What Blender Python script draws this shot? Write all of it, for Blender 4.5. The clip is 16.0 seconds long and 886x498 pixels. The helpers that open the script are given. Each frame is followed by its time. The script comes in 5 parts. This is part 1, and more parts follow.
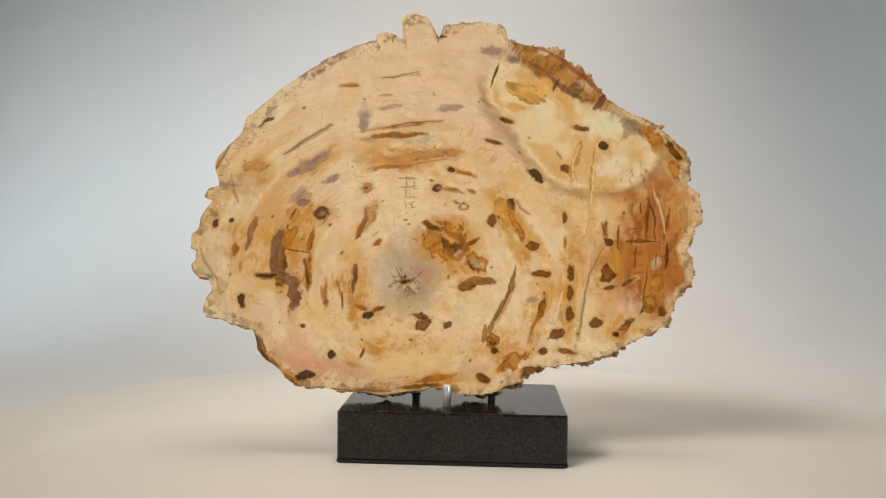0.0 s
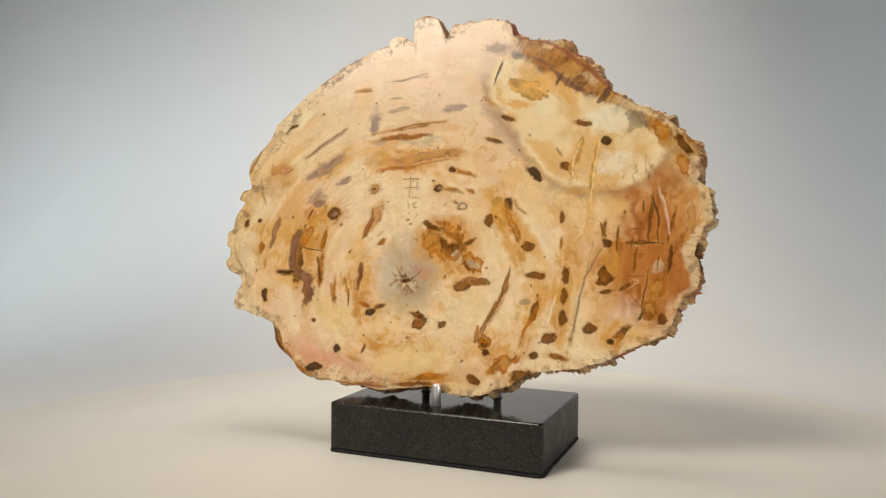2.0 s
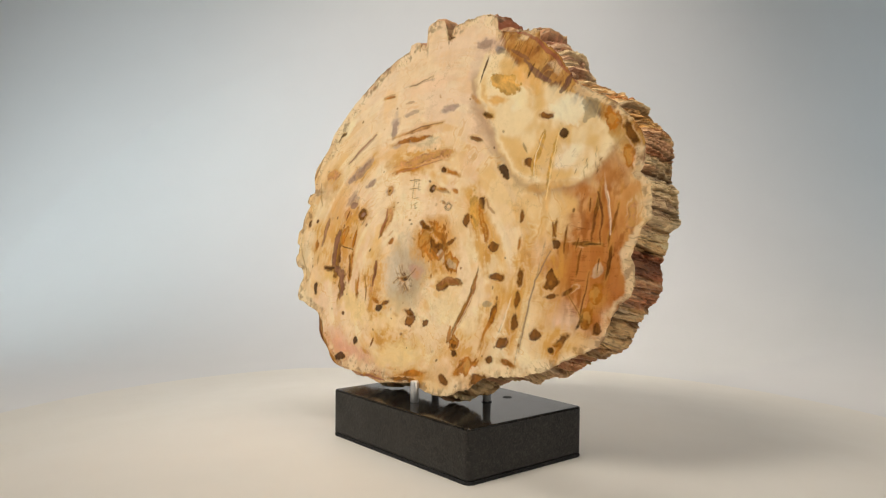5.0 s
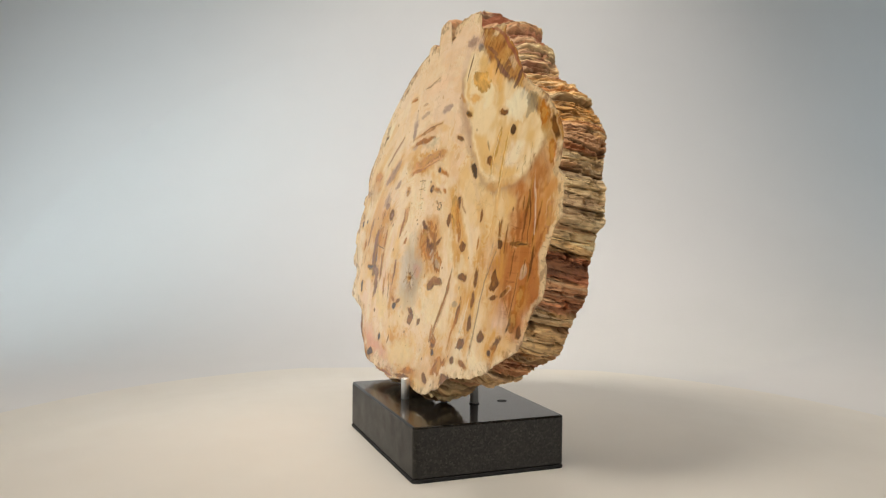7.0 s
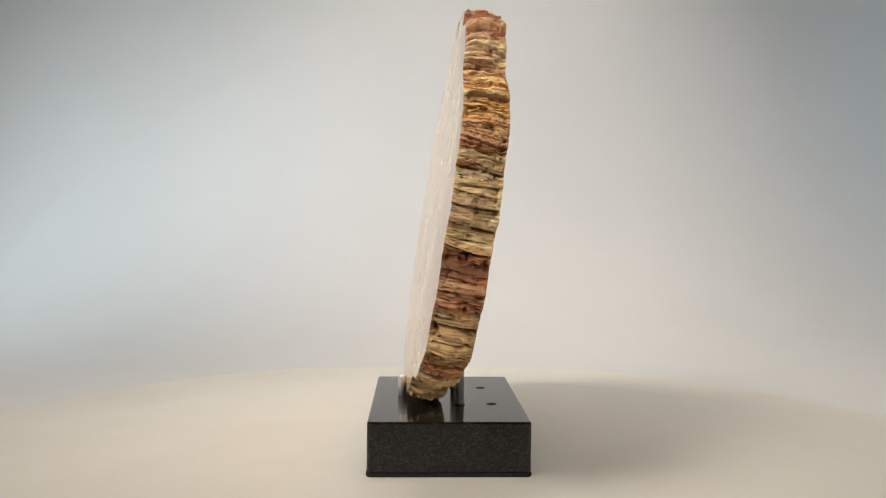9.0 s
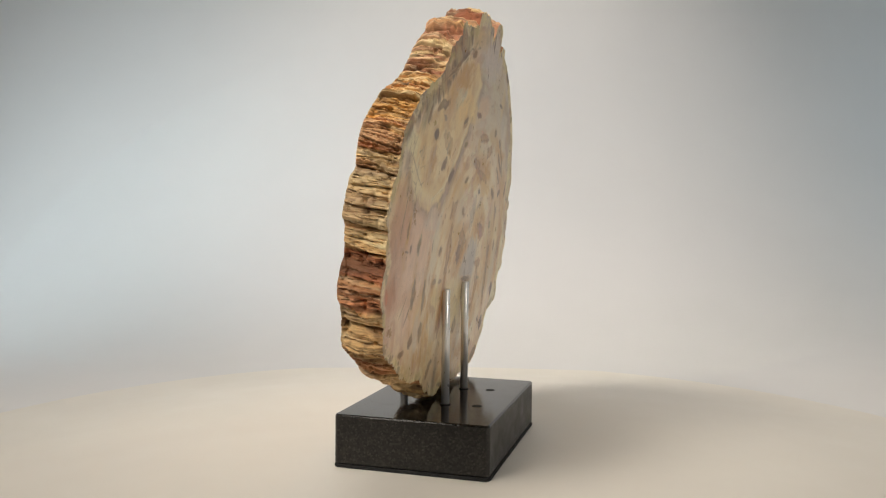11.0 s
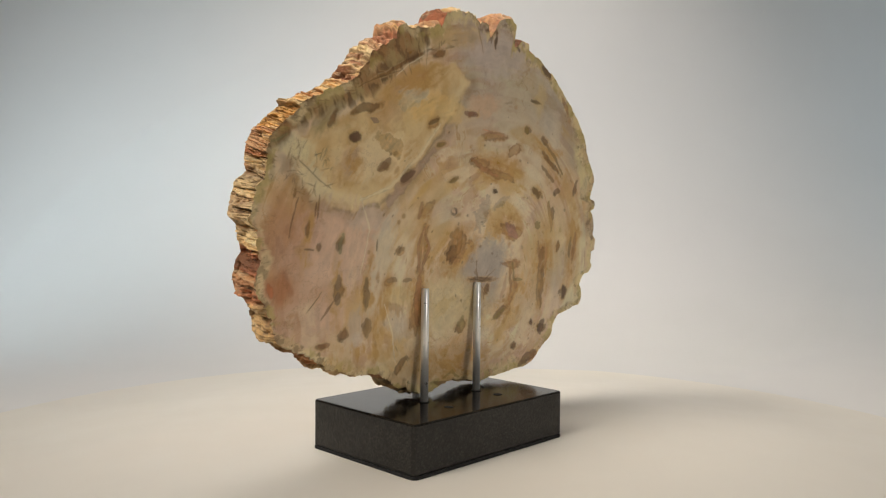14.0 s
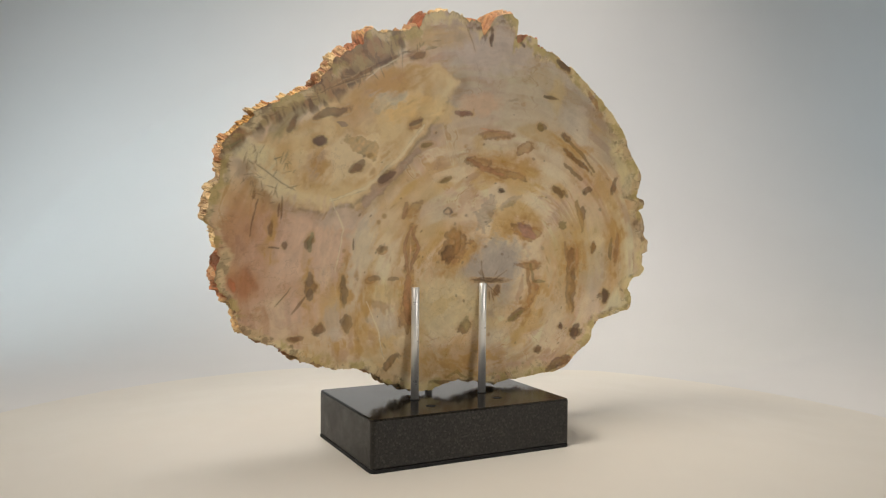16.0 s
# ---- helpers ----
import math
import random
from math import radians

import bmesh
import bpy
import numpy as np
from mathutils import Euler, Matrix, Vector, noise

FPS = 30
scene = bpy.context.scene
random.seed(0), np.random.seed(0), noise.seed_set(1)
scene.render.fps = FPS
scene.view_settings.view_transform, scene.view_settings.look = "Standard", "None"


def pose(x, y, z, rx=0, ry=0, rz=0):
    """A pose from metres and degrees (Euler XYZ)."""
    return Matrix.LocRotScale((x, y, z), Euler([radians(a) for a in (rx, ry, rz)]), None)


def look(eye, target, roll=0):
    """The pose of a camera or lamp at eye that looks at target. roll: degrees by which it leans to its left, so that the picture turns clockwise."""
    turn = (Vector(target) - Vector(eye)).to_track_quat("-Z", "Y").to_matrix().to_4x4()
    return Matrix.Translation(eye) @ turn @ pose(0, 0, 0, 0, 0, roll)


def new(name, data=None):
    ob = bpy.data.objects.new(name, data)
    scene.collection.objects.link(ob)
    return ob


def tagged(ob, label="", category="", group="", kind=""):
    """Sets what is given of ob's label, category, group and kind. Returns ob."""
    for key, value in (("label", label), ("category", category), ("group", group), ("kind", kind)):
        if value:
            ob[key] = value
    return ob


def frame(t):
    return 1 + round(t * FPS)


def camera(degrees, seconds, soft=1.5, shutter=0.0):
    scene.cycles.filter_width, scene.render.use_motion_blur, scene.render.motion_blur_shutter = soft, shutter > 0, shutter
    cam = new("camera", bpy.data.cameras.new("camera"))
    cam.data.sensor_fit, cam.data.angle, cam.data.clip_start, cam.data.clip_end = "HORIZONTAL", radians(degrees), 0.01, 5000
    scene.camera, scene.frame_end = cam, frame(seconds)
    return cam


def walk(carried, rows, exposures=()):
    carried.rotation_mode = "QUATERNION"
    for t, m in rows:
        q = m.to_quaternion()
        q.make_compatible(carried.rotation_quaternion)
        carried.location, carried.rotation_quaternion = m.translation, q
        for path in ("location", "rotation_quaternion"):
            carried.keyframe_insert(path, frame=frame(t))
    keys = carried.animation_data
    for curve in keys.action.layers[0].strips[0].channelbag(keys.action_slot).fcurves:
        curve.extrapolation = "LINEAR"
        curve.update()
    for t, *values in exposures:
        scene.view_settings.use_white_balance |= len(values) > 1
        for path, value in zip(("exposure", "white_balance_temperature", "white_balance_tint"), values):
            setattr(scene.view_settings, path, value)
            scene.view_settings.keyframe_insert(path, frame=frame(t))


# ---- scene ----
# A petrified wood slice on a granite stand turns on a white turntable before a fixed camera.
EYE = (-0.0103, -0.7619, 0.2083)
cam = camera(57.87, 16.0, soft=1.2)
PITCH = math.tan(radians(1.758))
VIEW = look(EYE, (EYE[0], EYE[1] + 1, EYE[2] - PITCH), 0.514)
walk(cam, [(0, VIEW), (16, VIEW)], exposures=[(0, 0.0), (16, 0.0)])

# ---- light: a studio with softboxes, plus added fill lamps ----
world = bpy.data.worlds.new("studio_air")
world.use_nodes = True
world.node_tree.nodes["Background"].inputs["Color"].default_value = (0.9, 0.95, 1.0, 1)
world.node_tree.nodes["Background"].inputs["Strength"].default_value = 0.05
scene.world = world


def softbox(name, eye, target, wide, high, watts, colour, spread=180):
    lamp = bpy.data.lights.new(name, "AREA")
    lamp.shape, lamp.size, lamp.size_y, lamp.energy, lamp.color = "RECTANGLE", wide, high, watts, colour
    lamp.spread = radians(spread)
    new(name, lamp).matrix_world = look(eye, target)


softbox("softbox_key", (-1.00, -0.75, 1.35), (-0.12, 0, 0.38), 1.0, 0.95, 2.6, (1.0, 0.92, 0.81), 36)
# added unseen fill that lifts the back face as it comes round
softbox("fill_front", (1.25, -1.20, 0.42), (0, 0, 0.22), 0.6, 0.7, 0.52, (1.0, 0.92, 0.83), 46)
softbox("softbox_right", (1.15, -0.35, 0.85), (0, 0, 0.20), 0.5, 0.7, 0.15, (1.0, 0.95, 0.9), 90)
softbox("softbox_top", (-0.12, 0.18, 1.60), (-0.06, 0.75, 0.0), 1.0, 0.7, 5.2, (1.0, 0.94, 0.87), 120)
softbox("softbox_cool", (-1.35, -0.25, 0.42), (-0.66, 1.42, 0.20), 0.5, 0.6, 2.7, (0.76, 0.91, 0.98), 66)
# added unseen lamp that only cools the right of the backdrop
softbox("fill_cool_east", (1.75, 0.35, 0.60), (1.05, 1.45, 0.40), 0.5, 0.7, 1.9, (0.72, 0.90, 1.0), 110)
# added unseen spot whose pool leaves the backdrop's corners dark like lens vignetting
spot = bpy.data.lights.new("vignette_spot", "SPOT")
spot.energy, spot.spot_size, spot.spot_blend, spot.shadow_soft_size, spot.color = 40.0, radians(64), 1.0, 0.12, (1.0, 0.91, 0.82)
new("vignette_spot", spot).matrix_world = look((0.12, 0.20, 1.70), (0.12, 1.45, 0.40))

# ---- materials ----


class Nodes:
    """A material's node tree with short ways to add and join nodes."""

    def __init__(self, name, rough=0.5, metal=0.0):
        self.mat = bpy.data.materials.new(name)
        self.mat.use_nodes = True
        self.tree = self.mat.node_tree
        self.bsdf = self.tree.nodes["Principled BSDF"]
        self.bsdf.inputs["Roughness"].default_value = rough
        self.bsdf.inputs["Metallic"].default_value = metal
        self.place = self.tree.nodes.new("ShaderNodeTexCoord").outputs["Object"]

    def noise(self, scale, detail=4.0, rough=0.55, stretch=None):
        n = self.tree.nodes.new("ShaderNodeTexNoise")
        n.inputs["Scale"].default_value = scale
        n.inputs["Detail"].default_value = detail
        n.inputs["Roughness"].default_value = rough
        src = self.place
        if stretch:
            m = self.tree.nodes.new("ShaderNodeMapping")
            m.inputs["Scale"].default_value = stretch
            self.tree.links.new(src, m.inputs["Vector"])
            src = m.outputs["Vector"]
        self.tree.links.new(src, n.inputs["Vector"])
        return n.outputs["Fac"]

    def cells(self, scale):
        n = self.tree.nodes.new("ShaderNodeTexVoronoi")
        n.inputs["Scale"].default_value = scale
        self.tree.links.new(self.place, n.inputs["Vector"])
        return n.outputs["Color"]

    def ramp(self, fac, *stops):
        n = self.tree.nodes.new("ShaderNodeValToRGB")
        while len(n.color_ramp.elements) < len(stops):
            n.color_ramp.elements.new(0.5)
        for e, (at, c) in zip(n.color_ramp.elements, stops):
            e.position = at
            e.color = (*c, 1) if len(c) == 3 else (c[0], c[0], c[0], 1)
        self.tree.links.new(fac, n.inputs["Fac"])
        return n.outputs["Color"]

    def mix(self, kind, fac, a, b):
        n = self.tree.nodes.new("ShaderNodeMixRGB")
        n.blend_type = kind
        for sock, v in (("Fac", fac), ("Color1", a), ("Color2", b)):
            if isinstance(v, (float, int)):
                n.inputs[sock].default_value = v
            elif isinstance(v, tuple):
                n.inputs[sock].default_value = (*v, 1)
            else:
                self.tree.links.new(v, n.inputs[sock])
        return n.outputs["Color"]

    def colour(self, c):
        self.tree.links.new(c, self.bsdf.inputs["Base Color"])

    def gloss(self, c):
        self.tree.links.new(c, self.bsdf.inputs["Roughness"])

    def bump(self, height, depth, strength=1.0):
        n = self.tree.nodes.new("ShaderNodeBump")
        n.inputs["Strength"].default_value = strength
        n.inputs["Distance"].default_value = depth
        self.tree.links.new(height, n.inputs["Height"])
        self.tree.links.new(n.outputs["Normal"], self.bsdf.inputs["Normal"])

    def tint(self):
        n = self.tree.nodes.new("ShaderNodeAttribute")
        n.attribute_name = "mineral"
        return n.outputs["Color"]


def stone_material(name, low, high, grain, relief, stretch=None, veins=0.0):
    """Fossil wood: the mineral colours laid in the mesh, with fine grain, veins and polish or roughness."""
    n = Nodes(name)
    fine = n.noise(420, 5, 0.65, stretch)
    mid = n.noise(70, 5, 0.6, stretch)
    c = n.mix("MULTIPLY", 1.0, n.tint(), n.ramp(mid, (0.3, (0.95, 0.935, 0.92)), (0.62, (1.03, 1.025, 1.02))))
    c = n.mix("MULTIPLY", grain, c, n.ramp(fine, (0.32, (0.62, 0.55, 0.48)), (0.56, (1.05, 1.05, 1.05))))
    if veins:
        # hair-fine healed cracks, in patches
        line = n.ramp(n.noise(48, 6, 0.62), (0.487, (0.0,)), (0.5, (1.0,)), (0.513, (0.0,)))
        where = n.ramp(n.noise(17, 2), (0.50, (0.0,)), (0.62, (veins,)))
        c = n.mix("MIX", n.mix("MULTIPLY", 1.0, line, where), c, (0.22, 0.11, 0.045))
    n.colour(c)
    n.gloss(n.ramp(mid, (0.3, (low,)), (0.7, (high,))))
    n.bump(fine, relief)
    return n.mat


def granite_material(name, low, high, relief, shine=0.4):
    n = Nodes(name)
    c = n.ramp(n.cells(640), (0.25, (0.005, 0.0046, 0.004)), (0.62, (0.015, 0.0133, 0.0113)), (0.92, (0.042, 0.038, 0.033)))
    c = n.mix("MIX", n.ramp(n.noise(260, 3), (0.45, (0.0,)), (0.7, (0.7,))), c, (0.018, 0.0158, 0.0135))
    c = n.mix("MULTIPLY", 1.0, c, n.ramp(n.noise(22, 3), (0.3, (0.75, 0.75, 0.75)), (0.7, (1.15, 1.13, 1.1))))
    n.colour(c)
    n.gloss(n.ramp(n.noise(60, 4), (0.3, (low,)), (0.7, (high,))))
    n.bump(n.noise(700, 4), relief)
    n.bsdf.inputs["Specular IOR Level"].default_value = shine
    return n.mat


def plain_material(name, base, rough, metal=0.0, vary=0.06, scale=30, relief=0.0):
    n = Nodes(name, rough, metal)
    lo, hi = (tuple(v * (1 - vary) for v in base)), (tuple(min(1, v * (1 + vary)) for v in base))
    n.colour(n.ramp(n.noise(scale, 5), (0.3, lo), (0.7, hi)))
    n.gloss(n.ramp(n.noise(scale * 3, 4), (0.3, (rough * 0.85,)), (0.7, (min(1, rough * 1.15),))))
    if relief:
        n.bump(n.noise(scale * 20, 3), relief)
    return n.mat


POLISHED = stone_material("polished_fossil_wood", 0.07, 0.14, 0.07, 0.00002, None, 0.30)
SAWN = stone_material("sawn_fossil_wood", 0.26, 0.42, 0.10, 0.00004, None, 0.22)
BARK = stone_material("fossil_bark", 0.55, 0.8, 0.40, 0.0011, (1.0, 0.22, 1.0))
GRANITE_SIDE = granite_material("flamed_granite", 0.3, 0.46, 0.0004)
GRANITE_TOP = granite_material("polished_granite", 0.09, 0.17, 0.00003, 0.3)
STEEL = plain_material("brushed_steel", (0.90, 0.90, 0.89), 0.32, 0.65, 0.01, 60)
RUBBER = plain_material("black_felt", (0.006, 0.006, 0.006), 0.85, 0, 0.2, 80, 0.0004)
# near-black that puts the shade of the drilled holes into colour
HOLE_SHADE = plain_material("hole_shade_black", (0.008, 0.008, 0.008), 0.7, 0, 0.2, 80)
WHITE_TOP = plain_material("white_turntable_lacquer", (0.76, 0.72, 0.65), 0.55, 0, 0.02, 6)
PAPER = plain_material("white_backdrop_paper", (0.72, 0.71, 0.70), 0.9, 0, 0.02, 3)
WALL_PAINT = plain_material("pale_studio_paint", (0.74, 0.73, 0.71), 0.9, 0, 0.03, 3)

# ---- mesh helpers ----


def link_mesh(name, verts, faces, material, parent=None, smooth=True, label=""):
    me = bpy.data.meshes.new(name)
    me.from_pydata(verts, [], faces)
    me.materials.append(material)
    if smooth:
        me.polygons.foreach_set("use_smooth", [True] * len(me.polygons))
    me.update()
    ob = new(name, me)
    ob.parent = parent
    return tagged(ob, label)


def part(name, bm, material, parent=None, label="", smooth=False):
    bmesh.ops.recalc_face_normals(bm, faces=bm.faces)
    me = bpy.data.meshes.new(name)
    bm.to_mesh(me)
    bm.free()
    me.materials.append(material)
    if smooth:
        me.polygons.foreach_set("use_smooth", [True] * len(me.polygons))
    ob = new(name, me)
    ob.parent = parent
    return tagged(ob, label)


def lathe(profile, steps=48, at=(0, 0, 0), closed=True):
    """A bmesh turned round the z axis from (radius, height) pairs."""
    bm, rings = bmesh.new(), []
    for r, z in profile:
        rings.append([bm.verts.new((at[0] + r * math.cos(2 * math.pi * k / steps), at[1] + r * math.sin(2 * math.pi * k / steps), at[2] + z))
                      for k in range(steps)])
    for a, b in zip(rings, rings[1:]):
        for k in range(steps):
            bm.faces.new((a[k], a[(k + 1) % steps], b[(k + 1) % steps], b[k]))
    if closed:
        bm.faces.new(rings[0])
        bm.faces.new(rings[-1])
    return bm


# ---- the studio: backdrop, walls, turntable ----


def backdrop_sweep():
    """Seamless paper that lies flat, curves up in a wide bow and stands as a wall."""
    prof = [(-2.6, -0.03), (0.55, -0.03)]
    bow, y0, z0 = 0.9, 0.55, -0.03
    for k in range(1, 25):
        a = math.pi / 2 * k / 24
        prof.append((y0 + bow * math.sin(a), z0 + bow * (1 - math.cos(a))))
    prof.append((y0 + bow, 2.4))
    xs = [-2.2 + 4.4 * k / 12 for k in range(13)]
    verts = [(x, y, z) for x in xs for y, z in prof]
    m = len(prof)
    faces = [(i * m + j, (i + 1) * m + j, (i + 1) * m + j + 1, i * m + j + 1) for i in range(len(xs) - 1) for j in range(m - 1)]
    ob = link_mesh("backdrop", verts, faces, PAPER)
    ob.modifiers.new("thickness", "SOLIDIFY").thickness = 0.004
    ob.modifiers["thickness"].offset = -1
    tagged(ob, "seamless off-white paper backdrop curving up behind the turntable", "backdrop", kind="structure")


def slab_wall(name, lo, hi, label):
    bm = bmesh.new()
    bmesh.ops.create_cube(bm, size=1)
    for v in bm.verts:
        v.co = [lo[i] + (v.co[i] + 0.5) * (hi[i] - lo[i]) for i in range(3)]
    tagged(part(name, bm, WALL_PAINT), label, "wall" if "wall" in name else name, kind="structure")


def studio():
    backdrop_sweep()
    # unseen walls and ceiling, added to close the room and bounce light
    slab_wall("wall_west", (-2.32, -2.7, -0.1), (-2.2, 1.6, 2.4), "unseen plain pale wall added to close the studio and bounce light")
    slab_wall("wall_east", (2.2, -2.7, -0.1), (2.32, 1.6, 2.4), "unseen plain pale wall added to close the studio and bounce light")
    slab_wall("wall_south", (-2.2, -2.72, -0.1), (2.2, -2.6, 2.4), "unseen plain pale wall added to close the studio and bounce light")
    slab_wall("ceiling", (-2.32, -2.72, 2.4), (2.32, 1.7, 2.5), "unseen plain pale ceiling added to close the studio and bounce light")


def turntable():
    thing = tagged(new("turntable"), "round white lacquered turntable under the granite stand", "turntable")
    r, h, soft = 0.60, 0.0300, 0.38
    prof = [(r, -0.0335)]
    for k in range(0, 17):
        a = math.pi * k / 16
        prof.append((r - soft * k / 16, -h * (0.5 + 0.5 * math.cos(a))))
    part("bevelled_rim", lathe(prof[1:], 200, closed=False), WHITE_TOP, thing, smooth=True)
    part("top_plate", lathe([(r - soft, -0.012), (r - soft, 0.0), (0.1, 0.0)], 200), WHITE_TOP, thing, smooth=False)
    return thing


# ---- the fossil slice ----
THICK = 0.0327
FACE = pose(0.014, -0.0204, 0.225, -8.0, 0, 2.0)  # the middle of the polished face, leaning back
# the outline as a sum of waves round the middle, in millimetres
WAVE_COS = [194.8, -16.2, 30.4, 1.6, 1.6, 1.1, -0.2, -2.1, -0.7, 0.3, -2.0, -0.3, -0.9, 0.8, -0.1, -0.3, 0.1, -0.1, -0.5, 0.3, -0.5, 0.6, -0.5, 0.6, -0.1, 0.4, -0.0, -0.3, 0.3, -0.6, 0.5, -0.5, 0.3, -0.2, -0.2, 0.2]
WAVE_SIN = [-0.0, -8.4, 2.6, -7.9, -0.5, -1.5, 1.1, 2.3, 2.8, -0.1, 0.5, -0.4, 0.0, 0.2, -0.9, -0.2, -0.3, -0.8, 0.6, -0.3, 0.4, -0.6, -0.0, -0.4, -0.1, -0.1, -0.4, -0.2, -0.2, -0.3, 0.3, -0.3, 0.5, -0.5, 0.4, -0.2]
# knobs that stand out of it: angle, half width, height
KNOBS = ((1.826, 0.0830, 0.0225), (2.005, 0.0463, 0.0075), (1.520, 0.1850, 0.0139), (3.093, 0.0242, 0.0106), (-3.012, 0.0330, 0.0074), (0.011, 0.0810, 0.0103), (-2.753, 0.0458, 0.0073), (1.049, 0.0306, 0.0032), (-0.272, 0.0619, 0.0041), (-2.895, 0.0292, 0.0063))


def hash2(i, j, seed):
    """Repeatable values from 0 to 1 for whole-number arrays."""
    h = np.sin(i * 127.1 + j * 311.7 + seed * 74.7) * 43758.5453
    return h - np.floor(h)


def soft_noise(x, y, seed=0):
    """Smooth noise from 0 to 1 over two arrays."""
    x, y = np.broadcast_arrays(np.asarray(x, float), np.asarray(y, float))
    i, j = np.floor(x), np.floor(y)
    fx, fy = x - i, y - j
    fx, fy = fx * fx * (3 - 2 * fx), fy * fy * (3 - 2 * fy)
    a = hash2(i, j, seed) * (1 - fx) + hash2(i + 1, j, seed) * fx
    b = hash2(i, j + 1, seed) * (1 - fx) + hash2(i + 1, j + 1, seed) * fx
    return a * (1 - fy) + b * fy


def cloud(x, y, seed=0, octaves=4):
    """Fractal noise from 0 to 1."""
    total, size, amp = 0.0, 0.0, 1.0
    for k in range(octaves):
        total = total + amp * soft_noise(x * 2 ** k + 17.3 * k, y * 2 ** k + 5.1 * k, seed + k)
        size, amp = size + amp, amp * 0.5
    return total / size


def step(a, b, x):
    t = np.clip((x - a) / (b - a), 0, 1)
    return t * t * (3 - 2 * t)


def outline(phi):
    k = np.arange(len(WAVE_COS))
    arg = np.asarray(phi)[..., None] * k
    r = (np.cos(arg) @ np.array(WAVE_COS) + np.sin(arg) @ np.array(WAVE_SIN)) / 1000
    for at, half, high in KNOBS:
        off = np.abs(np.mod(phi - at + np.pi, 2 * np.pi) - np.pi) / half
        soft = min(0.3, 0.024 / half)
        r = r + high * (1 - step(1 - soft, 1 + soft, off)) * (1 - 0.22 * np.minimum(off, 1.2) ** 2)
    return r


def ring_noise(phi, d, cells, seed):
    """Noise round the rim that closes on itself: cells round the turn, d across the thickness."""
    t = np.mod(phi / (2 * np.pi), 1.0) * cells
    i, j = np.floor(t), np.floor(d)
    f, g = t - i, d - j
    f, g = f * f * (3 - 2 * f), g * g * (3 - 2 * g)
    i2 = np.mod(i + 1, cells)
    a = hash2(i, j, seed) * (1 - f) + hash2(i2, j, seed) * f
    b = hash2(i, j + 1, seed) * (1 - f) + hash2(i2, j + 1, seed) * f
    return a * (1 - g) + b * g


def plates(phi, d, around, across, seed):
    """Broken bark plates as uneven cells round the rim: each one's own value, and the gap to its neighbour (0 on the seam)."""
    x, y = np.mod(phi / (2 * np.pi), 1.0) * around, d * across
    i0, j0 = np.floor(x), np.floor(y)
    first, second = np.full(x.shape, 9.0), np.full(x.shape, 9.0)
    value, tilt = np.zeros(x.shape), np.zeros(x.shape)
    for di in (-1, 0, 1):
        for dj in (-1, 0, 1):
            i, j = i0 + di, j0 + dj
            iw = np.mod(i, around)
            cx, cy = i + 0.1 + 0.8 * hash2(iw, j, seed), j + 0.1 + 0.8 * hash2(iw, j, seed + 1)
            gap = np.abs(x - cx) + 0.30 * np.abs(y - cy)
            closer = gap < first
            second = np.where(closer, first, np.minimum(second, gap))
            value = np.where(closer, hash2(iw, j, seed + 2), value)
            tilt = np.where(closer, (x - cx) * (hash2(iw, j, seed + 3) - 0.5) + (y - cy) * (hash2(iw, j, seed + 4) - 0.5), tilt)
            first = np.where(closer, gap, first)
    return value, tilt, second - first


def bark_wobble(phi, d):
    """Lines through the thickness, bent as the bark's fibres are."""
    return phi + 0.005 * (ring_noise(phi, d * 2.0, 90, 3) - 0.5) + 0.018 * (ring_noise(phi, d * 0.7, 30, 4) - 0.5) + 0.003 * (ring_noise(phi, d * 5, 320, 5) - 0.5) + 0.012 * d


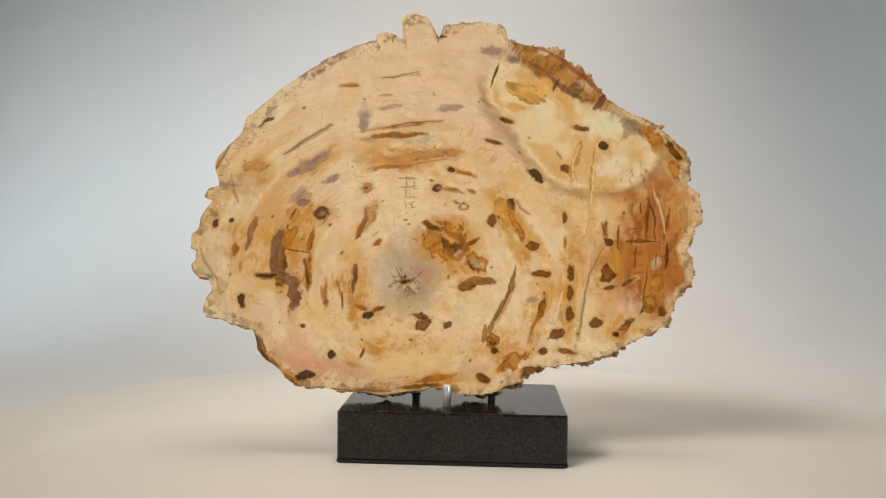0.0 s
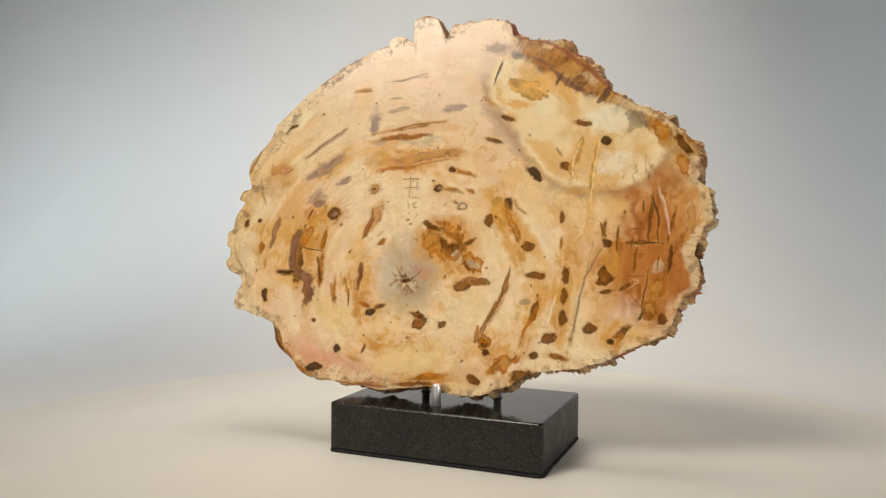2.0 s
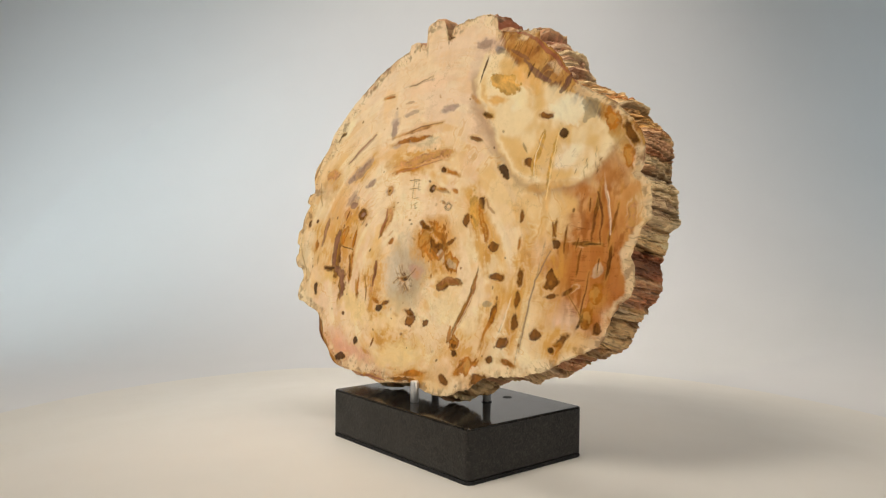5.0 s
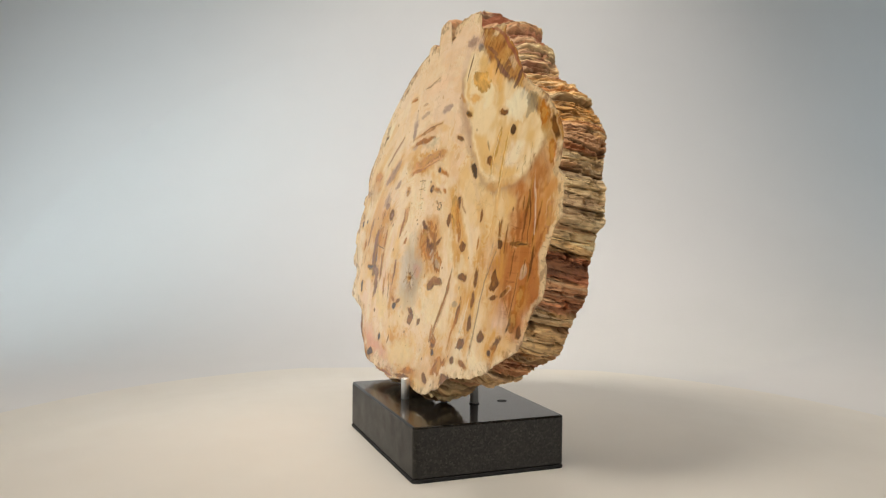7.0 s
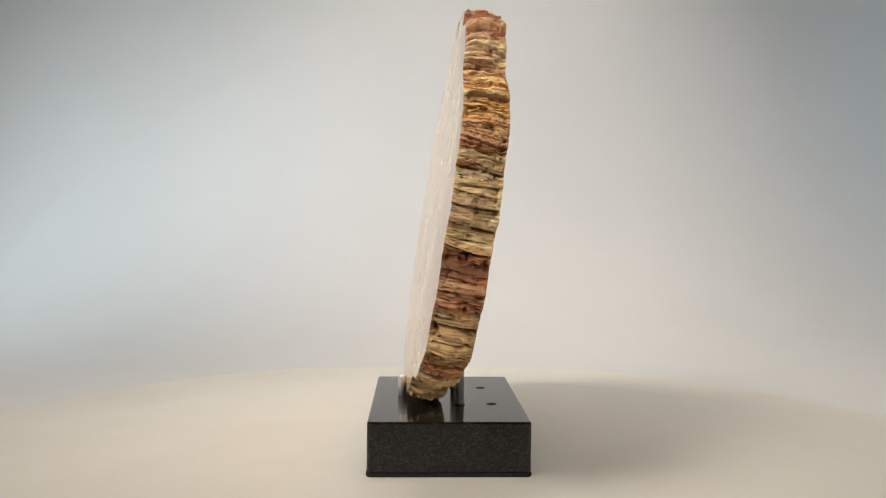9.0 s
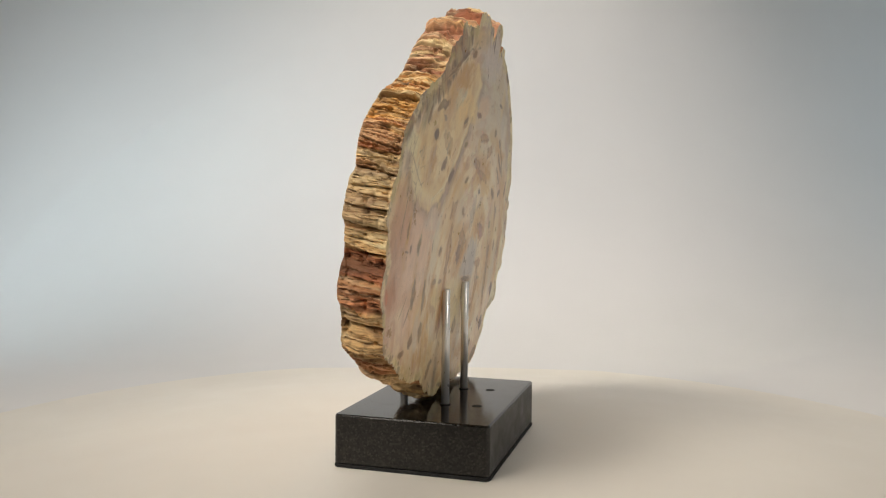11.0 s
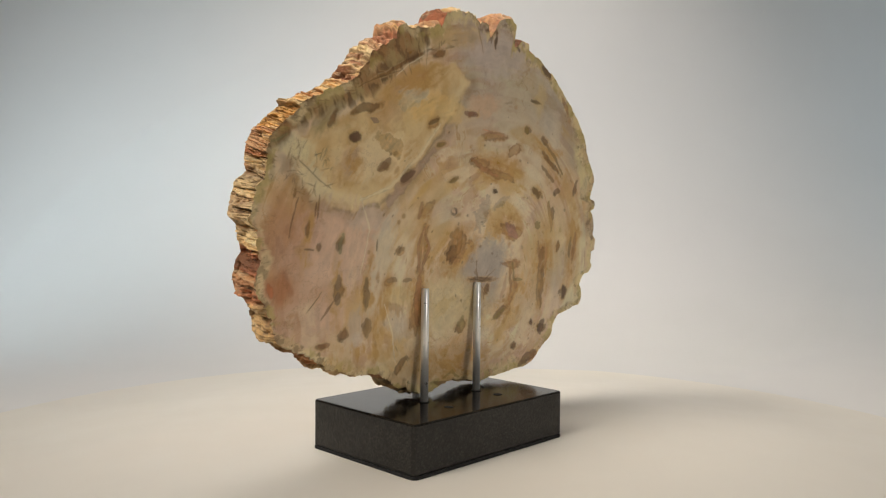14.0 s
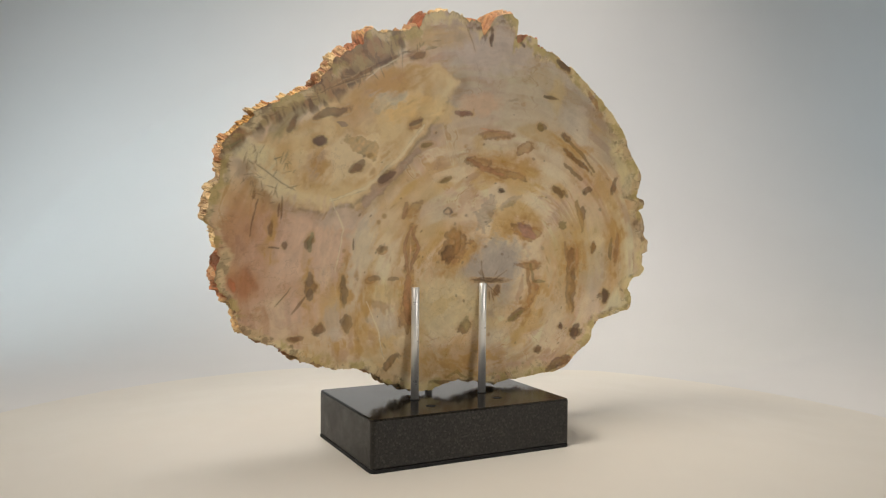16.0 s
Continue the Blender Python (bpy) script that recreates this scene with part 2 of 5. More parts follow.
def rim_radius(phi, d):
    """The rim at the angle phi, d from 0 (polished face) to 1 (back face): bark in ribs and ledges that run through the thickness."""
    wob = bark_wobble(phi, d)
    swell = np.where(np.cos(phi) > 0, 0.018 - 0.010 * step(0.1, 0.6, -np.sin(phi)), 0.002)
    r = outline(phi + 0.010 * (ring_noise(phi, d * 2.0, 120, 3) - 0.5)) * (1 + swell * d)
    side = 0.5 + 0.5 * step(-0.45, 0.35, np.cos(phi) + 0.25 * np.sin(phi))
    rough = (0.22 + 0.78 * step(0.0, 0.12, d)) * (1 - 0.6 * step(0.90, 1.0, d)) * side
    blocks = ring_noise(wob, d * 0.9 + 0.6 * ring_noise(phi, 0 * d, 46, 20), 46, 11)
    ledge = blocks * 3.0
    ledge = (np.floor(ledge) + step(0.42, 0.58, ledge - np.floor(ledge))) / 3.0
    ribs = ring_noise(wob, d * 0.6, 120, 12)
    tier = ribs * 2.0
    tier = (np.floor(tier) + step(0.38, 0.62, tier - np.floor(tier))) / 2.0
    groove = step(0.40, 0.49, ring_noise(wob, d * 0.4, 150, 15)) * (1 - step(0.51, 0.60, ring_noise(wob, d * 0.4, 150, 15)))
    fine = ring_noise(wob, d * 0.8, 480, 13)
    hair = ring_noise(wob, d * 1.2, 800, 16)
    big, lean, seam = plates(wob, d, 104, 0.8, 200)
    small, lean2, seam2 = plates(wob, d, 330, 1.3, 210)
    r = r + rough * (0.0062 * (big - 0.5) + 0.0022 * lean - 0.0034 * (1 - step(0.0, 0.13, seam)) * step(0.25, 0.6, small))
    r = r + rough * (0.0019 * (small - 0.5) + 0.0010 * lean2 - 0.0013 * (1 - step(0.0, 0.16, seam2)))
    r = r + rough * (0.0040 * (ledge - 0.55) + 0.0018 * (tier - 0.5) - 0.0034 * groove * step(0.3, 0.7, ring_noise(phi, d * 1.2, 44, 19)) + 0.0014 * (fine - 0.5) + 0.0010 * (hair - 0.5))
    snap = ring_noise(wob, d * 1.6 + 0.8 * ring_noise(phi, 0 * d, 84, 22), 84, 21)
    r = r + 0.0024 * (step(0.46, 0.54, snap) - 0.5) * rough
    pit = step(0.70, 0.80, ring_noise(phi, d * 5, 170, 17) * 0.6 + ring_noise(phi, d * 11, 420, 18) * 0.4)
    r = r + (0.0022 * (ring_noise(phi, d * 9, 300, 14) - 0.5) - 0.003 * pit) * rough
    return r + 0.0022 * np.sin(np.pi * d)


def srgb(r, g, b):
    c = np.array([r, g, b]) / 255.0
    return np.where(c <= 0.04045, c / 12.92, ((c + 0.055) / 1.055) ** 2.4)


TONES = {
    "k": srgb(60, 36, 24), "b": srgb(108, 64, 26), "o": srgb(184, 114, 36), "g": srgb(216, 164, 80),
    "v": srgb(176, 144, 126), "r": srgb(206, 148, 96), "p": srgb(238, 214, 176), "y": srgb(158, 136, 104),
}


BACK_TONES = {
    "k": srgb(64, 42, 32), "b": srgb(106, 68, 40), "o": srgb(184, 128, 74), "g": srgb(208, 170, 108),
    "v": srgb(178, 158, 140), "r": srgb(176, 132, 88), "p": srgb(226, 210, 172), "y": srgb(156, 146, 124),
}


PITH = (-0.0535, -0.0695)


class Painter:
    """Lays mineral colours and a little relief on the points of a face (u to the right, w up, seen from the polished side)."""

    def __init__(self, u, w, tones=None, near=None):
        self.near = near
        self.tones = tones or TONES
        self.u, self.w = u, w
        self.rgb = np.zeros((len(u), 3))
        self.sink = np.zeros(len(u))
        self.wx = cloud(u * 90, w * 90, 40, 4) - 0.5
        self.wy = cloud(u * 90 + 50, w * 90, 45, 4) - 0.5
        self.mid = cloud(u * 210, w * 210, 56, 4) - 0.5
        self.fine = cloud(u * 520, w * 520, 60, 3) - 0.5
        du, dw = u - PITH[0] + 0.006 * self.wx, w - PITH[1] + 0.006 * self.wy
        self.streak = cloud(np.hypot(du, dw) * 420, np.arctan2(dw, du) * 14, 64, 3) - 0.5

    def lay(self, tone, mask):
        mask = np.clip(mask, 0, 1)[:, None]
        self.rgb = self.rgb * (1 - mask) + np.asarray(tone) * mask

    def spot(self, u, w, a, b, turn, tone, strength=0.92, ragged=1.0):
        """A ragged inclusion with half axes a and b, its long axis turned by so many degrees."""
        reach = 2.1 * max(a, b) + 0.004
        if tone == "w":
            return self.wash(u, w, a, b, turn)
        near = np.nonzero((abs(self.u - u) < reach) & (abs(self.w - w) < reach))[0]
        x, y = self.u[near] - u, self.w[near] - w
        small = min(a, b)
        warp = ragged * min(0.009, 1.2 * small + 0.0006)
        x, y = x + self.wx[near] * warp * 1.6, y + self.wy[near] * warp
        c, s = math.cos(radians(turn)), math.sin(radians(turn))
        q = np.hypot((x * c + y * s) / (a * 1.05), (y * c - x * s) / (b * 1.1))
        q = q + ragged * (self.mid[near] * 0.75 + self.fine[near] * 0.15 + self.streak[near] * 0.35)
        edge = min(0.4, 0.0008 / small)
        tones = self.tones
        m = (1 - step(1 - edge, 1 + edge * 0.6, q)) * strength * (1.0 if tones is TONES else 0.70)
        old = self.rgb[near]
        if tone in "kbor":
            halo = ((1 - step(0.8, 1.9 + 1.5 * self.wx[near], q)) * (0.6 if small > 0.0014 else 0.25) * step(-0.12, 0.10, self.wy[near]))[:, None]
            old = old * (1 - halo) + (0.6 * tones["g"] + 0.4 * tones["o"]) * halo
        inner = tones[tone] * (0.86 + 0.9 * (self.wx[near] + self.fine[near] * 0.5 + self.streak[near] * 0.8))[:, None]
        if tone in "or" and small > 0.003:
            # agate-like: a lighter heart within a darker line
            heart = (1 - step(0.45, 0.72, q + 0.6 * self.mid[near]))[:, None] * 0.5
            inner = inner * (1 - heart) + (tones["g"] if tone != "b" else tones["o"]) * heart
        if tone in "kb":
            heart = ((1 - step(0.30, 0.85, q + 0.9 * self.mid[near])) * 0.38)[:, None]
            warm = tones["o" if tone == "b" else "b"] * (0.80 + 1.2 * self.wx[near] + 0.8 * self.streak[near])[:, None]
            inner = inner * 0.85 * (1 - heart) + warm * heart
        ring = (step(1.12, 1.3, q) * (1 - step(1.3, 1.6, q)) * step(-0.05, 0.1, self.wy[near]) * 0.35)[:, None]
        if tone in "kbr" and small > 0.0015:
            old = old * (1 - ring) + tones["p"] * ring
        if tone in "pyv":
            m = m * 0.62
        self.rgb[near] = old * (1 - m[:, None]) + np.clip(inner, 0, 1) * m[:, None]
        if tone in "kb":
            self.sink[near] += 0.00005 * m

    def wash(self, u, w, a, b, turn):
        """A soft golden stain that has crept through the stone in a cloudy patch."""
        x, y = self.u - u + 0.018 * self.wx, self.w - w + 0.018 * self.wy
        c, s = math.cos(radians(turn)), math.sin(radians(turn))
        q = np.hypot((x * c + y * s) / a, (y * c - x * s) / b)
        m = (1 - step(0.45, 1.3, q)) * (0.38 + 0.62 * step(-0.10, 0.14, self.wx * 0.7 + self.streak * 0.6))
        self.lay(self.tones["g"] * np.array((1.0, 0.92, 0.78)), m * 0.85)
        self.lay(self.tones["o"], m * step(0.04, 0.18, self.wy) * 0.3)

    def stain(self, u, w, a, b, turn, rgb, strength):
        """A cloud of one mineral colour, in a few places of painted shading, with a creeping edge."""
        reach = 1.6 * max(a, b) + 0.008
        near = np.nonzero((abs(self.u - u) < reach) & (abs(self.w - w) < reach))[0]
        warp = min(0.016, 1.1 * min(a, b))
        x, y = self.u[near] - u + warp * self.wx[near], self.w[near] - w + warp * self.wy[near]
        c, s = math.cos(radians(turn)), math.sin(radians(turn))
        q = np.hypot((x * c + y * s) / a, (y * c - x * s) / b) + 0.35 * self.mid[near] + 0.5 * self.streak[near]
        m = ((1 - step(0.50, 1.18, q)) * strength)[:, None]
        rim = ((step(0.85, 1.0, q) * (1 - step(1.0, 1.2, q))) * strength * 0.22 * step(0.0, 0.12, self.wy[near]))[:, None]
        tone = srgb(*rgb)
        self.rgb[near] = self.rgb[near] * (1 - m) + tone * np.minimum(1 + 0.35 * self.wx[near] + 0.25 * self.streak[near], 0.92 / tone.max())[:, None] * m
        self.rgb[near] = self.rgb[near] * (1 - rim) + self.tones["o"] * rim

    def stroke(self, points, wide, rgb, strength):
        """An inclusion, vein, crack or painted shadow drawn out along a bent line, tapering at its ends."""
        strength = strength * (1.0 if self.tones is TONES else 0.85)
        us, ws = [q[0] for q in points], [q[1] for q in points]
        gap = wide * 2 + 0.004
        near = np.nonzero((self.u > min(us) - gap) & (self.u < max(us) + gap) & (self.w > min(ws) - gap) & (self.w < max(ws) + gap))[0]
        warp = min(0.006, 0.7 * wide + 0.0016)
        x, y = self.u[near] + warp * self.wx[near], self.w[near] + warp * self.wy[near]
        best, along = np.full(len(near), 9.0), np.zeros(len(near))
        for k in range(len(points) - 1):
            (x0, y0), (x1, y1) = points[k], points[k + 1]
            dx, dy = x1 - x0, y1 - y0
            t = np.clip(((x - x0) * dx + (y - y0) * dy) / (dx * dx + dy * dy), 0, 1)
            d = np.hypot(x - x0 - t * dx, y - y0 - t * dy)
            along = np.where(d < best, (k + t) / (len(points) - 1), along)
            best = np.minimum(best, d)
        half = wide / 2 * (0.62 + 0.45 * np.sin(np.pi * along) + 0.9 * self.mid[near] + 0.5 * self.streak[near])
        soft = 0.0003 + (0.05 if self.tones is TONES else 0.08) * wide
        m = (1 - step(half - soft, half + soft, best)) * strength
        halo = (1 - step(half, half + 0.0022 + 0.5 * wide, best)) * 0.28 * strength
        tone = srgb(*rgb)
        if tone[0] < 0.45:
            self.rgb[near] = self.rgb[near] * (1 - halo[:, None]) + self.tones["g"] * halo[:, None]
        core = step(0.45, 0.95, best / np.maximum(half, 1e-5))
        shade = (0.95 + 0.30 * (0.5 - core) + 0.9 * self.wx[near] + 0.5 * self.streak[near])[:, None]
        self.rgb[near] = self.rgb[near] * (1 - m[:, None]) + tone * np.minimum(shade, 0.92 / tone.max()) * m[:, None]

    def crack(self, u, w, length, turn, wide=0.0006):
        self.spot(u, w, length / 2, wide, turn, "k", 0.42, 1.6)

    def inside(self, corners):
        """Signed distance to a closed shape, negative inside."""
        pu, pw = self.u + self.wx * 0.010, self.w + self.wy * 0.010
        best, odd = np.full(len(pu), 9.0), np.zeros(len(pu), bool)
        for (x0, y0), (x1, y1) in zip(corners, corners[1:] + corners[:1]):
            dx, dy = x1 - x0, y1 - y0
            t = np.clip(((pu - x0) * dx + (pw - y0) * dy) / (dx * dx + dy * dy), 0, 1)
            best = np.minimum(best, np.hypot(pu - x0 - t * dx, pw - y0 - t * dy))
            cross = ((y0 > pw) != (y1 > pw)) & (pu < dx * (pw - y0) / (dy if dy else 1e-9) + x0)
            odd ^= cross
        return np.where(odd, -best, best)


def growth(p):
    """Distance from the pith along the growth rings, warped."""
    du, dw = p.u - PITH[0], p.w - PITH[1]
    lean = np.where(du > 0, 1.25, 1.12)
    wave = 0.010 * (cloud(p.u * 14, p.w * 14, 70, 3) - 0.5)
    ang = np.arctan2(dw, du)
    return np.hypot(du / lean, dw) + wave, 2.0 * np.sin(ang + 0.6) + 0.9 * np.sin(2 * ang + 1.0)


def lay_rings(p, pale, warm, gold, rose):
    rho, ang = growth(p)
    u, w = p.u, p.w
    sx, sy = u + 0.02 * p.wx, w + 0.02 * p.wy
    p.lay(pale, np.ones(len(u)))
    p.lay(rose, step(0.40, 0.60, cloud(sx * 12 + 3, sy * 12, 26, 4)) * 0.8)
    p.lay(warm, step(0.45, 0.62, cloud(sx * 14, sy * 14, 21, 4)) * 0.75)
    bands = cloud(rho * 75, ang * 1.6, 31, 3)
    patch = step(0.40, 0.66, cloud(sx * 20, sy * 20, 33, 3))
    p.lay(gold, step(0.48, 0.66, bands) * patch * 0.68)
    p.lay(np.minimum(pale * 1.13, 0.9), step(0.52, 0.70, cloud(rho * 100 + 7, ang * 2.4, 36, 3)) * 0.6)
    p.lay(rose * 0.88, step(0.58, 0.78, cloud(rho * 210, ang * 3.0, 38, 2)) * 0.35)
    p.lay(gold, step(0.58, 0.76, cloud(sx * 45, sy * 34, 52, 3)) * 0.35)
    for k, (f, g) in enumerate(((70, 2.6), (120, 3.6), (46, 5.0))):
        line = np.abs(cloud(rho * f + 0.5 * p.wx, ang * g + 3 * k, 44 + k, 3) - 0.5)
        there = step(0.46, 0.60, cloud(sx * 16 + 7 * k, sy * 16, 47 + k, 3))
        p.lay(gold * np.array((0.92, 0.82, 0.66)), (1 - step(0.004, 0.022, line)) * there * 0.5)
        p.lay(np.minimum(pale * 1.10, 0.9), (step(0.02, 0.035, line) * (1 - step(0.035, 0.06, line))) * there * 0.4)
    rays = cloud(ang * 34, rho * 14, 39, 2)
    p.lay(pale * 0.86, step(0.55, 0.85, rays) * 0.25)


def scatter_dashes(p, count, seed, faint):
    """Small inclusions that lie along the growth rings."""
    for k in range(count):
        a, r = 6.283 * hash2(k, 1, seed), 0.03 + 0.16 * hash2(k, 2, seed) ** 0.8
        u, w = PITH[0] + 1.15 * r * math.cos(a), PITH[1] + r * math.sin(a)
        long = 0.0012 + 0.006 * hash2(k, 3, seed) ** 2
        wide = 0.0006 + 0.0011 * hash2(k, 4, seed)
        tone = "bookrbov"[int(hash2(k, 5, seed) * 7.99)]
        p.spot(u, w, long, wide, 57.3 * a + 90 + 30 * (hash2(k, 6, seed) - 0.5), tone, faint * (0.5 + 0.5 * hash2(k, 7, seed)))


def scatter_specks(p, count, seed, strength):
    """Pin-head specks."""
    for k in range(count):
        a, r = 6.283 * hash2(k, 1, seed), 0.02 + 0.17 * hash2(k, 2, seed) ** 0.7
        u, w = PITH[0] + 1.2 * r * math.cos(a), PITH[1] + r * math.sin(a)
        size = 0.0005 + 0.0008 * hash2(k, 3, seed)
        p.spot(u, w, size * 1.6, size, 57.3 * a + 90, "kb"[k % 2], strength)


def lay_bark_zone(p, corners, base, dark, rust):
    """The outer bark band of the slice with short dark fibres across it."""
    d = p.inside(corners)
    m = 1 - step(-0.003, 0.004, d)
    along, across = p.u * 0.90 - p.w * 0.43, p.u * 0.43 + p.w * 0.90
    fibre = cloud(along * 330 + 4 * p.wx, across * 55, 81, 4)
    p.lay(base, m * 0.95)
    p.lay(rust, m * step(0.48, 0.64, cloud(along * 90, across * 50, 84, 4)) * 0.6)
    p.lay(dark, m * step(0.55, 0.66, fibre) * 0.55)
    edge = np.exp(-((d + 0.002) / 0.005) ** 2) * step(0.50, 0.62, cloud(along * 200, across * 60, 86, 3))
    p.lay(dark, edge * 0.75)


def lay_rust(p, corners, strength):
    """Iron-stained heartwood: orange-brown with a woven net of dark lines."""
    d = p.inside(corners)
    u, w = p.u, p.w
    m = (1 - step(-0.022, 0.014, d + 0.03 * p.wy)) * strength
    p.lay(srgb(198, 128, 62), m * 0.9)
    p.lay(srgb(222, 166, 96), m * step(0.52, 0.66, cloud(u * 60, w * 26, 141, 4)) * 0.7)
    p.lay(srgb(178, 108, 46), m * step(0.48, 0.62, cloud(u * 80 + 3, w * 30, 143, 4)) * 0.8)
    p.lay(srgb(140, 78, 32), m * step(0.56, 0.68, cloud(u * 120 + 3, w * 60, 147, 4)) * 0.75)
    for k, (fu, fw) in enumerate(((260, 40), (30, 260))):
        net = np.abs(cloud(u * fu, w * fw, 145 + k, 3) - 0.5)
        p.lay(srgb(104, 58, 30), m * (1 - step(0.0, 0.025, net)) * step(0.45, 0.6, cloud(u * 50, w * 50, 149 + k, 3)) * 0.8)


def lay_edge(p, flake, dark):
    """The broken border of a cut: pale flakes and short dark cracks that run in from the bark."""
    ang = np.arctan2(p.w, p.u)
    width = 0.004 + (0.012 + 0.012 * step(0.0, 0.12, -p.u)) * cloud(ang * 9 + 40, 0 * ang, 161, 3)
    m = 1 - step(width * 0.6, width, p.near + 0.006 * p.wx)
    p.lay(flake, m * step(0.40, 0.55, cloud(p.u * 55, p.w * 55, 163, 4)) * 0.75)
    p.lay(p.tones["o"], m * step(0.52, 0.62, cloud(p.u * 85 + 6, p.w * 85, 164, 4)) * 0.28)
    p.lay(p.tones["b"], m * step(0.60, 0.68, cloud(p.u * 95 + 2, p.w * 95, 166, 4)) * 0.25)
    lines = np.abs(cloud(ang * 46, p.near * 60, 165, 3) - 0.5)
    p.lay(dark, m * (1 - step(0.0, 0.03, lines)) * 0.45)
    p.lay(dark, m * step(0.62, 0.70, cloud(p.u * 120, p.w * 120, 167, 4)) * 0.5)
    p.lay(dark, (1 - step(0.0007, 0.0022, p.near)) * step(0.40, 0.6, cloud(ang * 30, 0 * ang, 169, 3)) * 0.4)


def lay_arcs(p, tone, amount):
    """Pale growth arcs."""
    rho, ang = growth(p)
    for k, at in enumerate((0.052, 0.071, 0.088, 0.112, 0.135)):
        gap = step(0.42, 0.58, cloud(ang * 2.2 + 7 * k, rho * 10, 171 + k, 2))
        p.lay(tone, np.exp(-((rho - at + 0.006 * p.wx) / 0.0042) ** 2) * gap * amount)


def paint_front(p):
    pale, warm, gold, rose = srgb(243, 216, 174), srgb(238, 205, 144), srgb(226, 172, 92), srgb(236, 202, 164)
    lay_rings(p, pale, warm, gold, rose)
    lay_arcs(p, srgb(244, 218, 178), 0.6)
    u, w = p.u, p.w
    # pale pink upper part; its extra brightness is light put into the colour
    p.lay(srgb(242, 216, 184), step(0.02, 0.12, w + 0.03 * p.wx) * (1 - step(0.02, 0.08, u)) * 0.5)
    # rusty heart on the thick side, grey pith, rosy foot
    lay_rust(p, [(0.148, 0.017), (0.179, 0.023), (0.206, 0.013), (0.210, -0.032), (0.205, -0.076), (0.187, -0.089), (0.177, -0.099), (0.159, -0.091), (0.136, -0.071), (0.124, -0.053), (0.137, -0.032), (0.150, -0.017)], 0.95)
    pd = np.hypot(u - PITH[0] - 0.004, (w - PITH[1]) * 1.0) + 0.012 * p.wx
    p.lay(srgb(168, 148, 122), (1 - step(0.014, 0.042, pd)) * 0.75)
    p.lay(srgb(120, 104, 86), (1 - step(0.004, 0.018, pd)) * step(0.45, 0.6, cloud(u * 300, w * 300, 93, 3)) * 0.8)
    p.lay(srgb(216, 198, 170), (1 - step(0.005, 0.018, pd)) * step(0.56, 0.66, cloud(u * 380 + 5, w * 380, 94, 3)) * 0.7)
    foot = (1 - step(0.0, 0.035, w + 0.165 - 0.25 * np.maximum(0, -0.10 - u))) * (1 - step(-0.05, 0.0, u))
    p.lay(srgb(202, 140, 108), foot * (0.28 + 0.9 * (p.wx + 0.1)))
    # the pale burl grown into the side
    d = p.inside([(0.026, 0.139), (0.017, 0.117), (0.026, 0.091), (0.044, 0.067), (0.065, 0.040), (0.088, 0.019), (0.116, 0.011), (0.145, 0.016), (0.170, 0.030), (0.181, 0.051), (0.176, 0.071), (0.141, 0.092), (0.094, 0.116), (0.057, 0.137)])
    m = 1 - step(-0.002, 0.003, d)
    p.lay(srgb(242, 218, 170), m * 0.92)
    p.lay(srgb(226, 176, 96), m * step(0.5, 0.66, cloud(u * 30, w * 26, 95, 4)) * 0.7)
    p.lay(srgb(250, 238, 208), m * step(0.50, 0.66, cloud(u * 26 + 9, w * 26, 97, 4)) * 0.7)
    low = 1 - step(-0.014, 0.0, w - 0.139 + 0.4375 * u)
    p.lay(srgb(246, 226, 180), np.exp(-((d + 0.004) / 0.003) ** 2) * 0.8 * low)
    # shadow of the burl's groove, painted as a darker band below its border
    p.lay(srgb(172, 132, 96), np.exp(-((d - 0.003) / 0.004) ** 2) * 0.6 * low)
    lay_bark_zone(p, [(0.043, 0.157), (0.049, 0.141), (0.072, 0.122), (0.104, 0.105), (0.135, 0.087), (0.161, 0.071), (0.182, 0.058), (0.205, 0.036), (0.216, 0.068), (0.157, 0.117), (0.094, 0.160)], srgb(202, 152, 80), srgb(84, 54, 50), srgb(166, 106, 50))
    p.stain(-0.1800, -0.0083, 0.0350, 0.0127, 62, (222, 166, 88), 0.60)
    p.stain(-0.1739, -0.0732, 0.0149, 0.0079, 1, (240, 198, 112), 0.70)
    p.stain(-0.1297, -0.1023, 0.0321, 0.0134, -29, (240, 206, 132), 0.60)
    p.stain(-0.1112, -0.0565, 0.0186, 0.0162, 1, (246, 226, 182), 0.75)
    p.stain(-0.1016, -0.0402, 0.0275, 0.0080, 81, (236, 190, 112), 0.50)
    p.stain(-0.2242, -0.0314, 0.0175, 0.0151, 1, (238, 210, 166), 0.50)
    # grey-tan shading near the left edge, put into the colour
    p.stain(-0.2333, -0.0540, 0.0224, 0.0101, 82, (205, 180, 140), 0.45)
    p.stain(-0.1185, -0.1508, 0.0538, 0.0116, -11, (222, 160, 136), 0.60)
    p.stain(-0.1484, -0.1342, 0.0197, 0.0097, -19, (226, 172, 142), 0.50)
    p.stain(-0.0864, -0.1636, 0.0341, 0.0053, -3, (188, 120, 104), 0.50)
    p.stain(-0.0527, -0.1451, 0.0438, 0.0145, 11, (244, 214, 144), 0.60)
    p.stain(-0.0208, -0.1591, 0.0231, 0.0053, 6, (190, 122, 42), 0.70)
    p.stain(-0.0470, -0.0471, 0.0371, 0.0274, 1, (200, 180, 152), 0.55)
    p.stain(-0.0368, -0.0619, 0.0123, 0.0069, -19, (200, 150, 134), 0.60)
    p.stain(-0.0738, -0.0647, 0.0210, 0.0186, 1, (224, 210, 184), 0.60)
